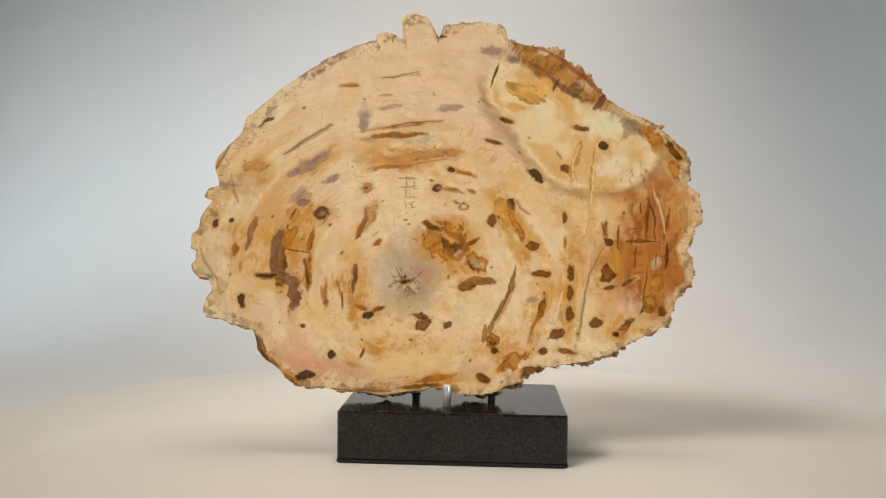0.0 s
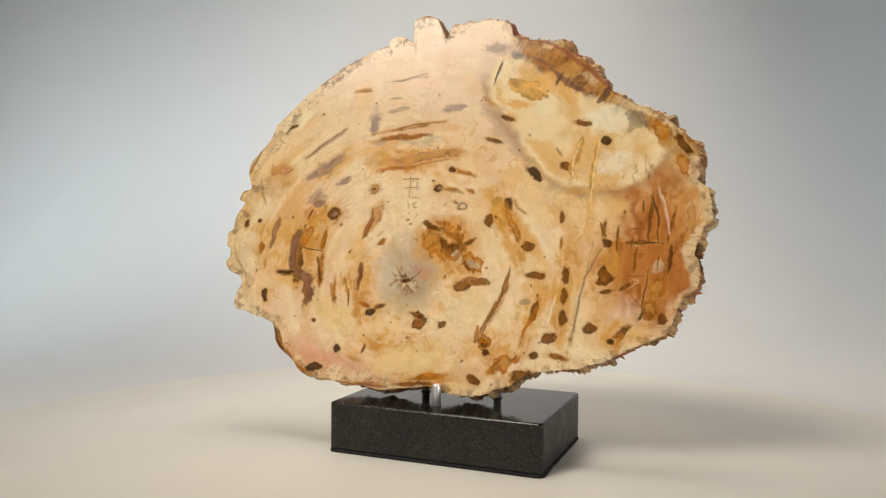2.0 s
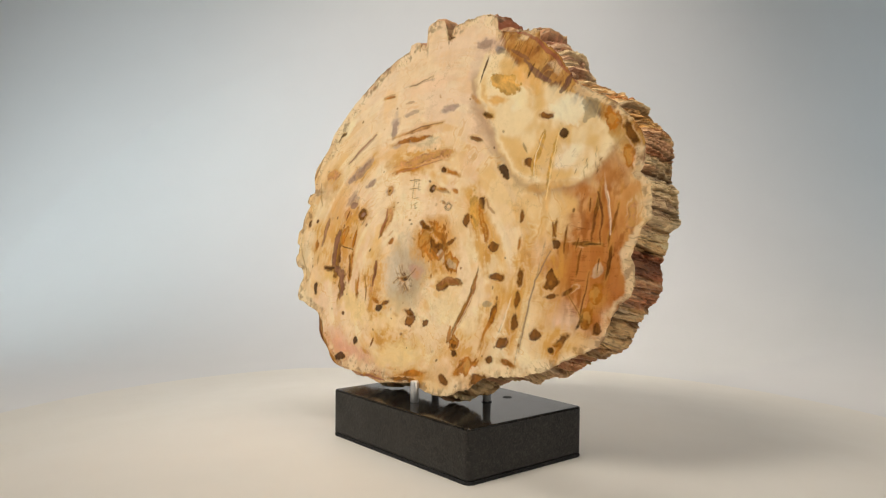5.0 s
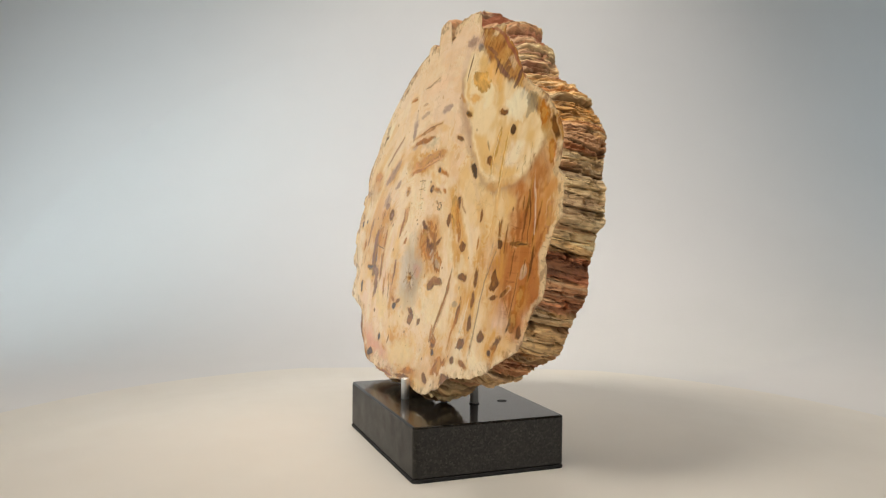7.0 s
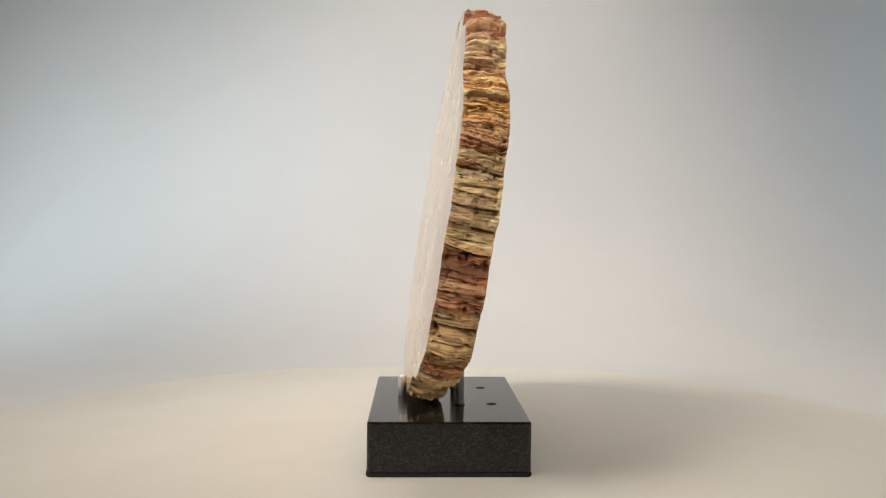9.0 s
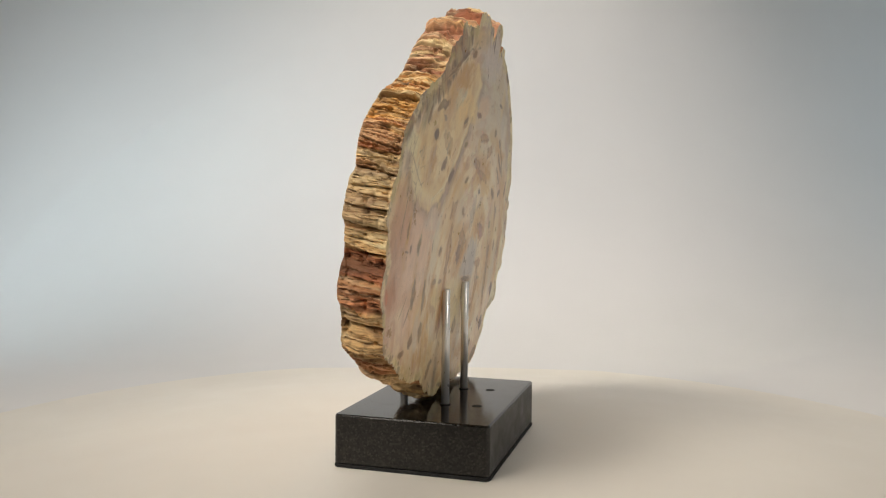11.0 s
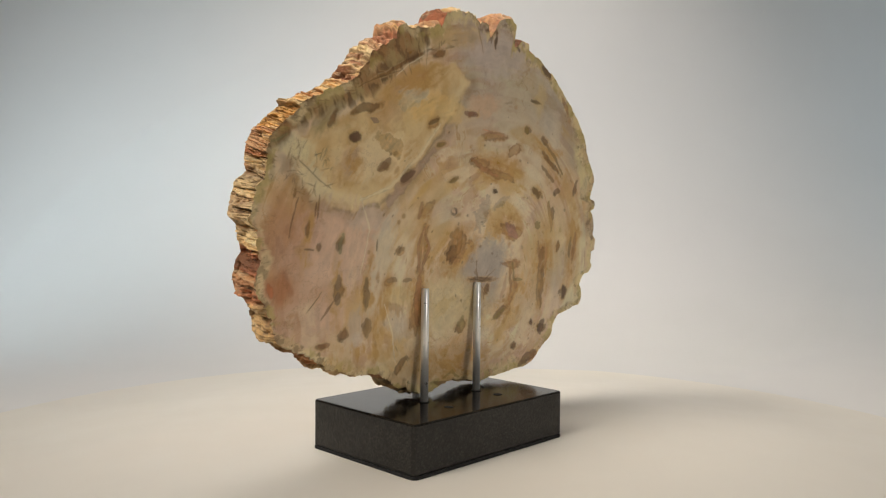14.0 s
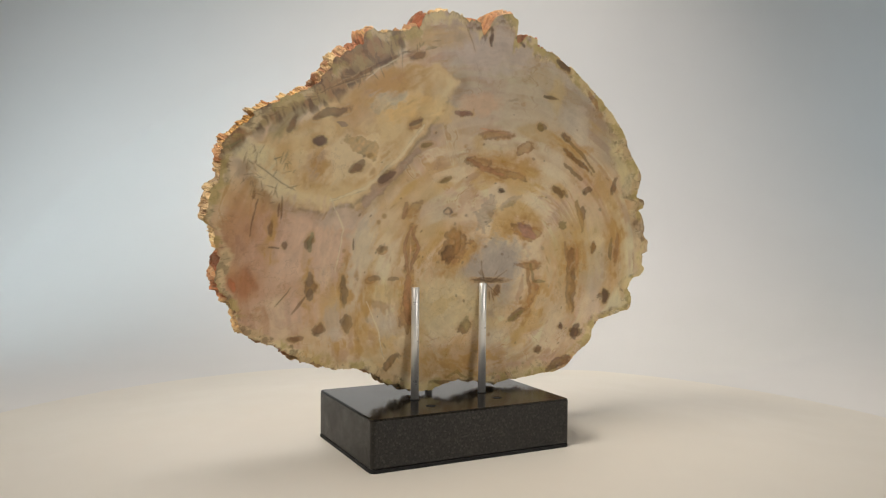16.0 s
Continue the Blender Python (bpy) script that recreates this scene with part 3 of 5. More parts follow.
    p.stain(-0.0854, -0.0993, 0.0246, 0.0086, -9, (230, 210, 182), 0.50)
    p.stain(-0.2065, -0.0686, 0.0249, 0.0149, 1, (236, 202, 158), 0.40)
    p.stain(-0.0061, -0.0293, 0.0272, 0.0154, -40, (208, 140, 50), 0.60)
    p.stain(0.0618, -0.0287, 0.0368, 0.0080, -52, (228, 168, 78), 0.60)
    p.stain(0.0971, -0.0899, 0.0418, 0.0063, 88, (222, 162, 76), 0.65)
    p.stain(0.0740, -0.0902, 0.0197, 0.0063, 65, (226, 168, 84), 0.50)
    p.stain(0.1170, -0.0405, 0.0174, 0.0135, 80, (222, 178, 138), 0.50)
    p.stain(0.1458, -0.0893, 0.0230, 0.0135, -9, (226, 190, 156), 0.85)
    p.stain(0.1658, -0.0524, 0.0317, 0.0272, 1, (182, 108, 42), 0.70)
    p.stain(0.1960, -0.0619, 0.0148, 0.0116, 79, (164, 88, 34), 0.75)
    p.stain(0.1835, -0.0126, 0.0294, 0.0250, 1, (190, 122, 58), 0.60)
    p.stain(0.1749, -0.0878, 0.0104, 0.0077, 60, (188, 116, 58), 0.80)
    p.stain(0.0386, -0.1101, 0.0232, 0.0121, 30, (242, 214, 156), 0.50)
    p.stain(0.0073, -0.1515, 0.0291, 0.0101, -4, (228, 186, 138), 0.50)
    p.stain(0.1237, -0.1139, 0.0182, 0.0097, 1, (238, 204, 156), 0.50)
    p.stain(0.1308, -0.1283, 0.0317, 0.0072, 21, (246, 226, 186), 0.80)
    p.stain(0.0775, -0.1302, 0.0145, 0.0085, 1, (234, 212, 168), 0.70)
    p.stain(0.1173, -0.0032, 0.0302, 0.0049, 88, (228, 172, 94), 0.50)
    p.stain(0.0117, -0.0958, 0.0317, 0.0147, -19, (242, 218, 166), 0.50)
    p.stain(0.0165, -0.0761, 0.0184, 0.0123, 1, (240, 210, 156), 0.50)
    p.stain(-0.2022, 0.0227, 0.0234, 0.0157, 21, (194, 148, 98), 0.60)
    p.stain(-0.1973, 0.0266, 0.0123, 0.0086, 21, (222, 184, 136), 0.70)
    p.stain(-0.1796, 0.0875, 0.0237, 0.0088, 36, (250, 234, 190), 0.85)
    p.stain(-0.1105, 0.0260, 0.0301, 0.0149, 82, (250, 228, 188), 0.50)
    p.stain(-0.1161, 0.0523, 0.0496, 0.0117, 26, (236, 192, 134), 0.40)
    p.stain(-0.0514, 0.0410, 0.0419, 0.0050, 9, (226, 162, 114), 0.70)
    p.stain(-0.0369, 0.0643, 0.0161, 0.0066, 0, (250, 230, 184), 0.85)
    p.stain(-0.0594, 0.0717, 0.0298, 0.0097, 5, (228, 178, 134), 0.50)
    p.stain(-0.1076, 0.1097, 0.0192, 0.0138, 82, (240, 194, 126), 0.45)
    p.stain(-0.0478, 0.1203, 0.0449, 0.0103, 5, (242, 204, 166), 0.50)
    p.stain(-0.0945, 0.0842, 0.0132, 0.0070, 81, (172, 146, 138), 0.65)
    p.stain(-0.1455, 0.0388, 0.0247, 0.0051, 36, (166, 138, 130), 0.75)
    p.stain(-0.1545, 0.0081, 0.0123, 0.0063, 41, (170, 132, 112), 0.60)
    p.stain(-0.1228, 0.0246, 0.0089, 0.0040, 26, (170, 136, 116), 0.70)
    p.stain(-0.0786, 0.1615, 0.0377, 0.0157, 11, (250, 226, 186), 0.50)
    p.stain(-0.0905, 0.0161, 0.0079, 0.0050, 11, (172, 142, 124), 0.60)
    p.stain(-0.0461, 0.1721, 0.0151, 0.0144, 0, (236, 202, 158), 0.50)
    p.stain(-0.0878, 0.0627, 0.0075, 0.0046, 0, (180, 156, 146), 0.60)
    p.stain(-0.0145, 0.0480, 0.0113, 0.0045, 6, (216, 162, 122), 0.70)
    p.stain(-0.0126, 0.0928, 0.0137, 0.0036, 5, (172, 148, 138), 0.60)
    # mauve band left of the burl, shadow painted as colour
    p.stain(0.0359, 0.0723, 0.0374, 0.0095, -55, (200, 164, 132), 0.60)
    p.stain(0.0145, 0.1283, 0.0154, 0.0075, 71, (224, 194, 166), 0.50)
    p.stain(0.0593, 0.1029, 0.0371, 0.0127, -25, (248, 228, 178), 0.60)
    p.stain(0.0841, 0.1082, 0.0223, 0.0107, -31, (234, 174, 86), 0.60)
    p.stain(0.0482, 0.0939, 0.0129, 0.0046, -10, (228, 162, 64), 0.70)
    p.stain(0.1307, 0.0767, 0.0233, 0.0116, 0, (250, 242, 210), 0.70)
    p.stain(0.1182, 0.0477, 0.0189, 0.0134, 80, (228, 186, 120), 0.50)
    p.stain(0.1179, 0.0153, 0.0317, 0.0050, 6, (214, 158, 82), 0.70)
    p.stain(0.1557, 0.0769, 0.0103, 0.0071, -31, (146, 138, 108), 0.60)
    p.stain(0.0742, 0.1324, 0.0274, 0.0108, -26, (178, 114, 44), 0.60)
    p.stain(0.1868, 0.0582, 0.0172, 0.0124, -61, (192, 152, 84), 0.60)
    p.stain(0.0306, 0.1477, 0.0200, 0.0067, -5, (202, 162, 142), 0.60)
    p.stain(0.0443, 0.1405, 0.0070, 0.0041, -20, (148, 134, 130), 0.85)
    p.stain(0.1838, 0.0282, 0.0194, 0.0149, 0, (178, 116, 60), 0.65)
    lay_rust(p, [(0.148, 0.017), (0.179, 0.023), (0.206, 0.013), (0.210, -0.032), (0.205, -0.076), (0.187, -0.089), (0.177, -0.099), (0.159, -0.091), (0.136, -0.071), (0.124, -0.053), (0.137, -0.032), (0.150, -0.017)], 0.6)
    lay_edge(p, srgb(240, 216, 172), srgb(110, 70, 42))
    for k in range(16):
        t = hash2(k, 21, 5)
        p.crack(0.045 + 0.10 * t, 0.150 - 0.050 * t, 0.006 + 0.010 * hash2(k, 22, 5), 62 + 30 * (hash2(k, 23, 5) - 0.5), 0.0005)
    p.spot(-0.1639, -0.0457, 0.0339, 0.0442, 0, "w")
    p.spot(-0.1006, -0.0711, 0.0233, 0.0335, 0, "w")
    p.spot(-0.0105, -0.0390, 0.0337, 0.0311, 0, "w")
    p.spot(0.0516, -0.0280, 0.0439, 0.0156, -65, "w")
    p.spot(0.0989, -0.0741, 0.0545, 0.0113, 87, "w")
    p.spot(0.0441, -0.1233, 0.0383, 0.0152, 10, "w")
    p.spot(0.1328, -0.0583, 0.0442, 0.0153, 87, "w")
    p.spot(-0.0870, -0.1019, 0.0206, 0.0128, 0, "w")
    p.spot(-0.1439, -0.0140, 0.0261, 0.0159, 30, "w")
    p.spot(-0.0535, 0.0478, 0.0499, 0.0160, 5, "w")
    p.spot(-0.1904, 0.0334, 0.0159, 0.0118, 0, "w")
    p.spot(-0.2088, -0.0357, 0.0157, 0.0236, 0, "w")
    p.spot(0.0722, -0.0898, 0.0284, 0.0152, 60, "w")
    p.spot(0.0360, -0.0019, 0.0235, 0.0157, -60, "w")
    p.spot(-0.0659, -0.1272, 0.0410, 0.0102, 0, "w")
    p.spot(0.1460, -0.1094, 0.0282, 0.0126, 20, "w")
    p.spot(-0.1376, 0.0392, 0.0289, 0.0097, 36, "w")
    p.spot(-0.0295, -0.1596, 0.0357, 0.0075, 5, "w")
    p.spot(-0.1078, 0.1141, 0.0080, 0.0016, 0, "o")
    p.spot(-0.0622, 0.1236, 0.0213, 0.0011, 5, "v")
    p.spot(-0.0730, 0.1055, 0.0053, 0.0014, 0, "v")
    p.spot(-0.0119, 0.0939, 0.0132, 0.0033, 0, "v")
    p.spot(-0.0701, 0.0936, 0.0106, 0.0022, 10, "v")
    p.spot(-0.0948, 0.0799, 0.0108, 0.0043, 81, "v")
    p.spot(-0.1463, 0.0617, 0.0237, 0.0022, 31, "v")
    p.spot(-0.1377, 0.0419, 0.0210, 0.0038, 36, "v")
    p.spot(-0.1585, 0.0310, 0.0079, 0.0038, 31, "v")
    p.spot(-0.1240, 0.0243, 0.0079, 0.0032, 20, "v")
    p.spot(-0.1947, 0.0361, 0.0106, 0.0064, 0, "r")
    p.spot(-0.0566, 0.0763, 0.0290, 0.0016, 8, "r")
    p.spot(-0.0643, 0.0666, 0.0237, 0.0027, 5, "o")
    p.spot(-0.0456, 0.0468, 0.0394, 0.0037, 8, "r")
    p.spot(-0.0690, 0.0365, 0.0184, 0.0021, 5, "o")
    p.spot(-0.0114, 0.0508, 0.0079, 0.0037, 5, "r")
    p.spot(-0.0431, 0.0603, 0.0263, 0.0059, 0, "p")
    p.spot(-0.0008, 0.0322, 0.0131, 0.0021, -19, "o")
    p.spot(-0.0113, 0.0348, 0.0037, 0.0027, 0, "k")
    p.spot(0.0279, 0.0607, 0.0074, 0.0021, -20, "k")
    p.spot(-0.0241, 0.0177, 0.0047, 0.0032, 0, "k")
    p.spot(-0.0236, 0.0177, 0.0021, 0.0016, 0, "v")
    p.spot(-0.0111, 0.0162, 0.0078, 0.0016, -9, "o")
    p.spot(0.0072, 0.0137, 0.0052, 0.0021, -14, "o")
    p.spot(0.0383, 0.0818, 0.0068, 0.0022, -15, "k")
    p.spot(-0.1498, 0.0060, 0.0078, 0.0059, 20, "v")
    p.spot(-0.1573, -0.0062, 0.0063, 0.0042, 0, "r")
    p.spot(-0.1310, -0.0070, 0.0073, 0.0048, 20, "b")
    p.spot(-0.1300, -0.0070, 0.0037, 0.0021, 20, "v")
    p.spot(-0.1960, -0.0261, 0.0131, 0.0026, 74, "b")
    p.spot(-0.2112, -0.0410, 0.0057, 0.0026, 82, "o")
    p.spot(-0.0890, -0.0135, 0.0157, 0.0042, 66, "r")
    p.spot(-0.0940, -0.0215, 0.0105, 0.0021, 66, "b")
    p.spot(-0.0897, 0.0172, 0.0052, 0.0043, 41, "r")
    p.spot(-0.1680, -0.0484, 0.0262, 0.0068, 86, "b")
    p.spot(-0.1549, -0.0820, 0.0145, 0.0047, 86, "b")
    p.spot(-0.1425, -0.0612, 0.0193, 0.0026, 86, "o")
    p.spot(-0.1408, -0.0324, 0.0105, 0.0021, 81, "b")
    p.spot(-0.1592, -0.0300, 0.0115, 0.0053, 71, "o")
    p.spot(-0.1814, -0.0668, 0.0094, 0.0031, 0, "b")
    p.spot(-0.1263, -0.0817, 0.0103, 0.0021, 89, "o")
    p.spot(-0.1106, -0.0878, 0.0067, 0.0008, 89, "b")
    p.spot(-0.1006, -0.0711, 0.0156, 0.0036, 86, "r")
    p.spot(-0.0992, -0.0659, 0.0078, 0.0021, 86, "k")
    p.spot(-0.0870, -0.1009, 0.0057, 0.0036, 0, "k")
    p.spot(-0.0768, -0.0956, 0.0062, 0.0023, 20, "b")
    p.spot(-0.0923, -0.0942, 0.0062, 0.0026, -29, "o")
    p.spot(-0.0791, -0.0344, 0.0047, 0.0026, 30, "o")
    p.spot(-0.2149, -0.0147, 0.0021, 0.0019, 0, "k")
    p.spot(-0.2290, -0.0174, 0.0026, 0.0042, 0, "k")
    p.spot(-0.2015, -0.0877, 0.0047, 0.0057, 0, "k")
    p.spot(-0.1841, 0.0810, 0.0042, 0.0019, 31, "k")
    p.spot(-0.0157, -0.0338, 0.0192, 0.0156, -29, "o")
    p.spot(-0.0105, -0.0390, 0.0114, 0.0062, -39, "b")
    p.spot(-0.0287, -0.0287, 0.0057, 0.0105, 10, "o")
    p.spot(-0.0315, -0.0183, 0.0078, 0.0031, -19, "b")
    p.spot(0.0104, -0.0518, 0.0134, 0.0078, -19, "o")
    p.spot(0.0114, -0.0534, 0.0072, 0.0031, -19, "p")
    p.spot(0.0131, -0.0699, 0.0155, 0.0034, 5, "b")
    p.spot(0.0028, -0.0741, 0.0077, 0.0041, 20, "b")
    p.spot(0.0076, -0.0336, 0.0078, 0.0021, 30, "b")
    p.spot(-0.0354, -0.1090, 0.0067, 0.0061, 0, "b")
    p.spot(-0.0148, -0.1097, 0.0036, 0.0036, 0, "b")
    p.spot(-0.0380, -0.1013, 0.0026, 0.0077, 80, "b")
    p.spot(-0.0026, -0.0467, 0.0036, 0.0057, 30, "p")
    p.spot(0.0448, 0.0034, 0.0068, 0.0042, -60, "k")
    p.spot(0.0256, -0.0125, 0.0063, 0.0042, 80, "b")
    p.spot(0.0360, -0.0045, 0.0167, 0.0047, -69, "g")
    p.spot(0.0490, -0.0175, 0.0182, 0.0034, -65, "o")
    p.spot(0.0645, -0.0367, 0.0057, 0.0036, 0, "b")
    p.spot(0.0722, -0.0615, 0.0092, 0.0028, 0, "b")
    p.spot(0.0930, -0.0093, 0.0052, 0.0026, 87, "b")
    p.spot(0.0929, -0.0328, 0.0052, 0.0015, 87, "o")
    p.spot(0.0979, -0.0597, 0.0078, 0.0031, 87, "b")
    p.spot(0.0978, -0.0793, 0.0077, 0.0026, 87, "b")
    p.spot(0.0967, -0.0972, 0.0066, 0.0036, 87, "b")
    p.spot(0.0864, -0.1152, 0.0077, 0.0050, 40, "b")
    p.spot(0.0722, -0.0924, 0.0093, 0.0036, 65, "b")
    p.spot(0.0635, -0.0858, 0.0046, 0.0031, 0, "y")
    p.spot(0.0440, -0.0696, 0.0155, 0.0013, 78, "b")
    p.spot(0.0338, -0.0944, 0.0232, 0.0020, 60, "b")
    p.spot(0.0313, -0.1082, 0.0180, 0.0013, 55, "p")
    p.spot(0.0252, -0.1235, 0.0071, 0.0061, 0, "o")
    p.spot(0.0263, -0.1245, 0.0036, 0.0030, 0, "b")
    p.spot(0.0299, -0.1316, 0.0036, 0.0028, 0, "k")
    p.spot(0.0671, -0.1052, 0.0180, 0.0020, 65, "o")
    p.spot(0.0850, -0.0948, 0.0206, 0.0010, 69, "p")
    p.spot(0.1090, -0.0920, 0.0517, 0.0010, 79, "y")
    p.spot(0.1306, -0.0194, 0.0079, 0.0021, 84, "b")
    p.spot(0.1315, -0.0324, 0.0041, 0.0039, 0, "b")
    p.spot(0.1312, -0.0594, 0.0061, 0.0067, 0, "b")
    p.spot(0.1326, -0.0738, 0.0062, 0.0018, 10, "b")
    p.spot(0.1206, -0.1056, 0.0077, 0.0045, 20, "b")
    p.spot(0.1470, -0.1073, 0.0087, 0.0035, 40, "b")
    p.spot(0.1424, -0.1135, 0.0051, 0.0035, 40, "o")
    p.spot(0.1692, -0.0862, 0.0093, 0.0056, 69, "o")
    p.spot(0.1771, -0.0681, 0.0076, 0.0062, 0, "o")
    p.spot(0.1501, -0.0684, 0.0078, 0.0020, 30, "b")
    p.spot(0.1852, -0.0423, 0.0130, 0.0015, 85, "b")
    p.spot(0.1570, -0.0451, 0.0130, 0.0010, 85, "b")
    p.spot(0.1419, -0.0271, 0.0104, 0.0013, 85, "b")
    p.spot(0.1383, -0.1156, 0.0033, 0.0025, 0, "k")
    p.spot(0.1792, -0.0952, 0.0051, 0.0036, 0, "b")
    p.spot(0.1630, -0.0913, 0.0062, 0.0013, 69, "k")
    p.spot(0.1689, -0.0060, 0.0237, 0.0015, 84, "b")
    p.spot(0.1783, 0.0019, 0.0197, 0.0013, -76, "p")
    p.spot(0.1857, -0.0163, 0.0158, 0.0015, 79, "b")
    p.spot(0.1598, -0.0311, 0.0118, 0.0018, 0, "b")
    p.spot(0.1748, -0.0517, 0.0063, 0.0035, 45, "p")
    p.spot(0.2012, -0.0109, 0.0131, 0.0036, 83, "r")
    p.spot(0.1944, 0.0363, 0.0104, 0.0042, -61, "o")
    p.spot(-0.0914, -0.1351, 0.0056, 0.0013, 71, "b")
    p.spot(-0.1186, -0.1370, 0.0039, 0.0033, 0, "k")
    p.spot(-0.1422, -0.1561, 0.0097, 0.0036, 20, "k")
    p.spot(-0.1461, -0.1118, 0.0026, 0.0018, 0, "b")
    p.spot(-0.0245, -0.1570, 0.0163, 0.0030, 10, "o")
    p.spot(0.0188, -0.1565, 0.0066, 0.0030, -29, "b")
    p.spot(-0.0371, -0.1643, 0.0178, 0.0020, 5, "b")
    p.spot(0.0721, -0.1316, 0.0041, 0.0028, 0, "b")
    p.spot(0.0467, -0.1410, 0.0128, 0.0065, 30, "o")
    p.spot(0.0620, -0.1494, 0.0092, 0.0040, 30, "b")
    p.spot(0.0925, -0.1313, 0.0086, 0.0025, -9, "o")
    p.spot(-0.0829, -0.1679, 0.0179, 0.0020, 0, "r")
    p.spot(-0.1735, -0.1438, 0.0129, 0.0025, -43, "b")
    p.spot(-0.1833, -0.1286, 0.0103, 0.0020, -57, "b")
    p.spot(-0.1575, -0.1578, 0.0103, 0.0020, -28, "b")
    p.spot(0.1283, 0.0582, 0.0039, 0.0035, 0, "k")
    p.spot(0.1091, 0.0747, 0.0063, 0.0030, -20, "b")
    p.spot(0.0948, 0.0367, 0.0073, 0.0032, -25, "b")
    p.spot(0.0671, 0.0290, 0.0094, 0.0034, -40, "k")
    p.spot(0.1519, 0.0760, 0.0078, 0.0091, 0, "y")
    p.spot(0.0566, 0.1079, 0.0185, 0.0081, -20, "g")
    p.spot(0.1037, 0.0436, 0.0187, 0.0031, 75, "g")
    p.spot(0.1192, 0.0358, 0.0240, 0.0021, 81, "g")
    p.spot(0.1768, 0.0655, 0.0104, 0.0053, -51, "o")
    p.spot(0.1922, 0.0549, 0.0120, 0.0032, -56, "b")
    p.spot(0.0460, 0.1389, 0.0053, 0.0027, -20, "y")
    p.spot(0.0275, 0.1241, 0.0136, 0.0011, 70, "k")
    p.spot(0.0856, 0.1162, 0.0070, 0.0013, 60, "k")
    p.spot(0.0247, 0.1487, 0.0106, 0.0038, 0, "v")
    p.spot(-0.1193, 0.1454, 0.0080, 0.0022, 20, "v")
    p.spot(-0.0233, 0.1618, 0.0037, 0.0014, 0, "k")
    p.spot(-0.0662, 0.1638, 0.0027, 0.0011, 61, "b")
    p.stroke([(-0.1694, -0.0258), (-0.1738, -0.0409), (-0.1742, -0.0646), (-0.1554, -0.0705), (-0.1535, -0.0927)], 0.0085, (130, 90, 68), 0.85)
    p.stroke([(-0.1394, -0.0243), (-0.1439, -0.0406)], 0.0040, (186, 116, 36), 0.85)
    p.stroke([(-0.1461, -0.0506), (-0.1429, -0.0729)], 0.0032, (108, 64, 26), 0.85)
    p.stroke([(-0.1619, -0.0233), (-0.1602, -0.0383)], 0.0055, (186, 116, 36), 0.85)
    p.stroke([(-0.1626, -0.0408), (-0.1413, -0.0438)], 0.0012, (62, 36, 24), 0.85)
    p.stroke([(-0.1878, -0.0672), (-0.1730, -0.0658)], 0.0040, (62, 36, 24), 0.85)
    p.stroke([(-0.1551, -0.0043), (-0.1598, -0.0132)], 0.0023, (108, 64, 26), 0.85)
    p.stroke([(-0.1532, 0.0015), (-0.1433, 0.0036)], 0.0060, (142, 108, 88), 0.85)
    p.stroke([(-0.1924, -0.0122), (-0.1963, -0.0286), (-0.2018, -0.0412)], 0.0038, (152, 112, 82), 0.85)
    p.stroke([(-0.0901, -0.0012), (-0.0928, -0.0151), (-0.0982, -0.0277)], 0.0033, (158, 96, 62), 0.85)
    p.stroke([(-0.0993, -0.0551), (-0.1007, -0.0798)], 0.0045, (124, 78, 54), 0.85)
    p.stroke([(-0.1132, -0.0750), (-0.1097, -0.0947)], 0.0007, (62, 36, 24), 0.85)
    p.stroke([(-0.1305, -0.0752), (-0.1276, -0.0887)], 0.0030, (196, 138, 62), 0.85)
    p.stroke([(-0.1921, -0.1189), (-0.1802, -0.1395), (-0.1624, -0.1574), (-0.1474, -0.1661)], 0.0039, (92, 52, 38), 0.85)
    p.stroke([(-0.1180, -0.1681), (-0.0644, -0.1698)], 0.0022, (150, 92, 74), 0.85)
    p.stroke([(-0.0687, -0.0746), (-0.0614, -0.0695), (-0.0490, -0.0714), (-0.0369, -0.0594)], 0.0012, (110, 84, 66), 0.85)
    p.stroke([(-0.0616, -0.0572), (-0.0539, -0.0719), (-0.0439, -0.0817)], 0.0012, (118, 92, 72), 0.85)
    p.stroke([(-0.2439, -0.0403), (-0.2383, -0.0540), (-0.2276, -0.0688), (-0.2234, -0.0812)], 0.0018, (150, 118, 78), 0.60)
    p.stroke([(0.0471, -0.0610), (0.0454, -0.0770), (0.0313, -0.1028), (0.0236, -0.1170)], 0.0027, (150, 92, 42), 0.85)
    p.stroke([(0.0449, -0.0787), (0.0289, -0.1082)], 0.0010, (240, 206, 160), 0.85)
    p.stroke([(0.0203, -0.1098), (0.0187, -0.1224), (0.0290, -0.1228)], 0.0041, (186, 116, 36), 0.85)
    p.stroke([(0.0904, -0.0797), (0.0849, -0.0998), (0.0776, -0.1135)], 0.0012, (250, 230, 190), 0.85)
    p.stroke([(0.1273, -0.0380), (0.1144, -0.0628), (0.1093, -0.0898), (0.1052, -0.1214)], 0.0012, (128, 106, 92), 0.85)
    p.stroke([(0.1687, 0.0097), (0.1750, -0.0102), (0.1751, -0.0313)], 0.0017, (96, 52, 26), 0.85)
    p.stroke([(0.1607, -0.0315), (0.1759, -0.0308)], 0.0010, (62, 36, 24), 0.85)
    p.stroke([(0.1778, 0.0098), (0.1812, -0.0052), (0.1846, -0.0226)], 0.0012, (244, 220, 184), 0.85)
    p.stroke([(0.1677, -0.0524), (0.1627, -0.0916)], 0.0012, (84, 46, 26), 0.85)
    p.stroke([(0.1762, -0.0424), (0.1755, -0.0528)], 0.0012, (62, 36, 24), 0.85)
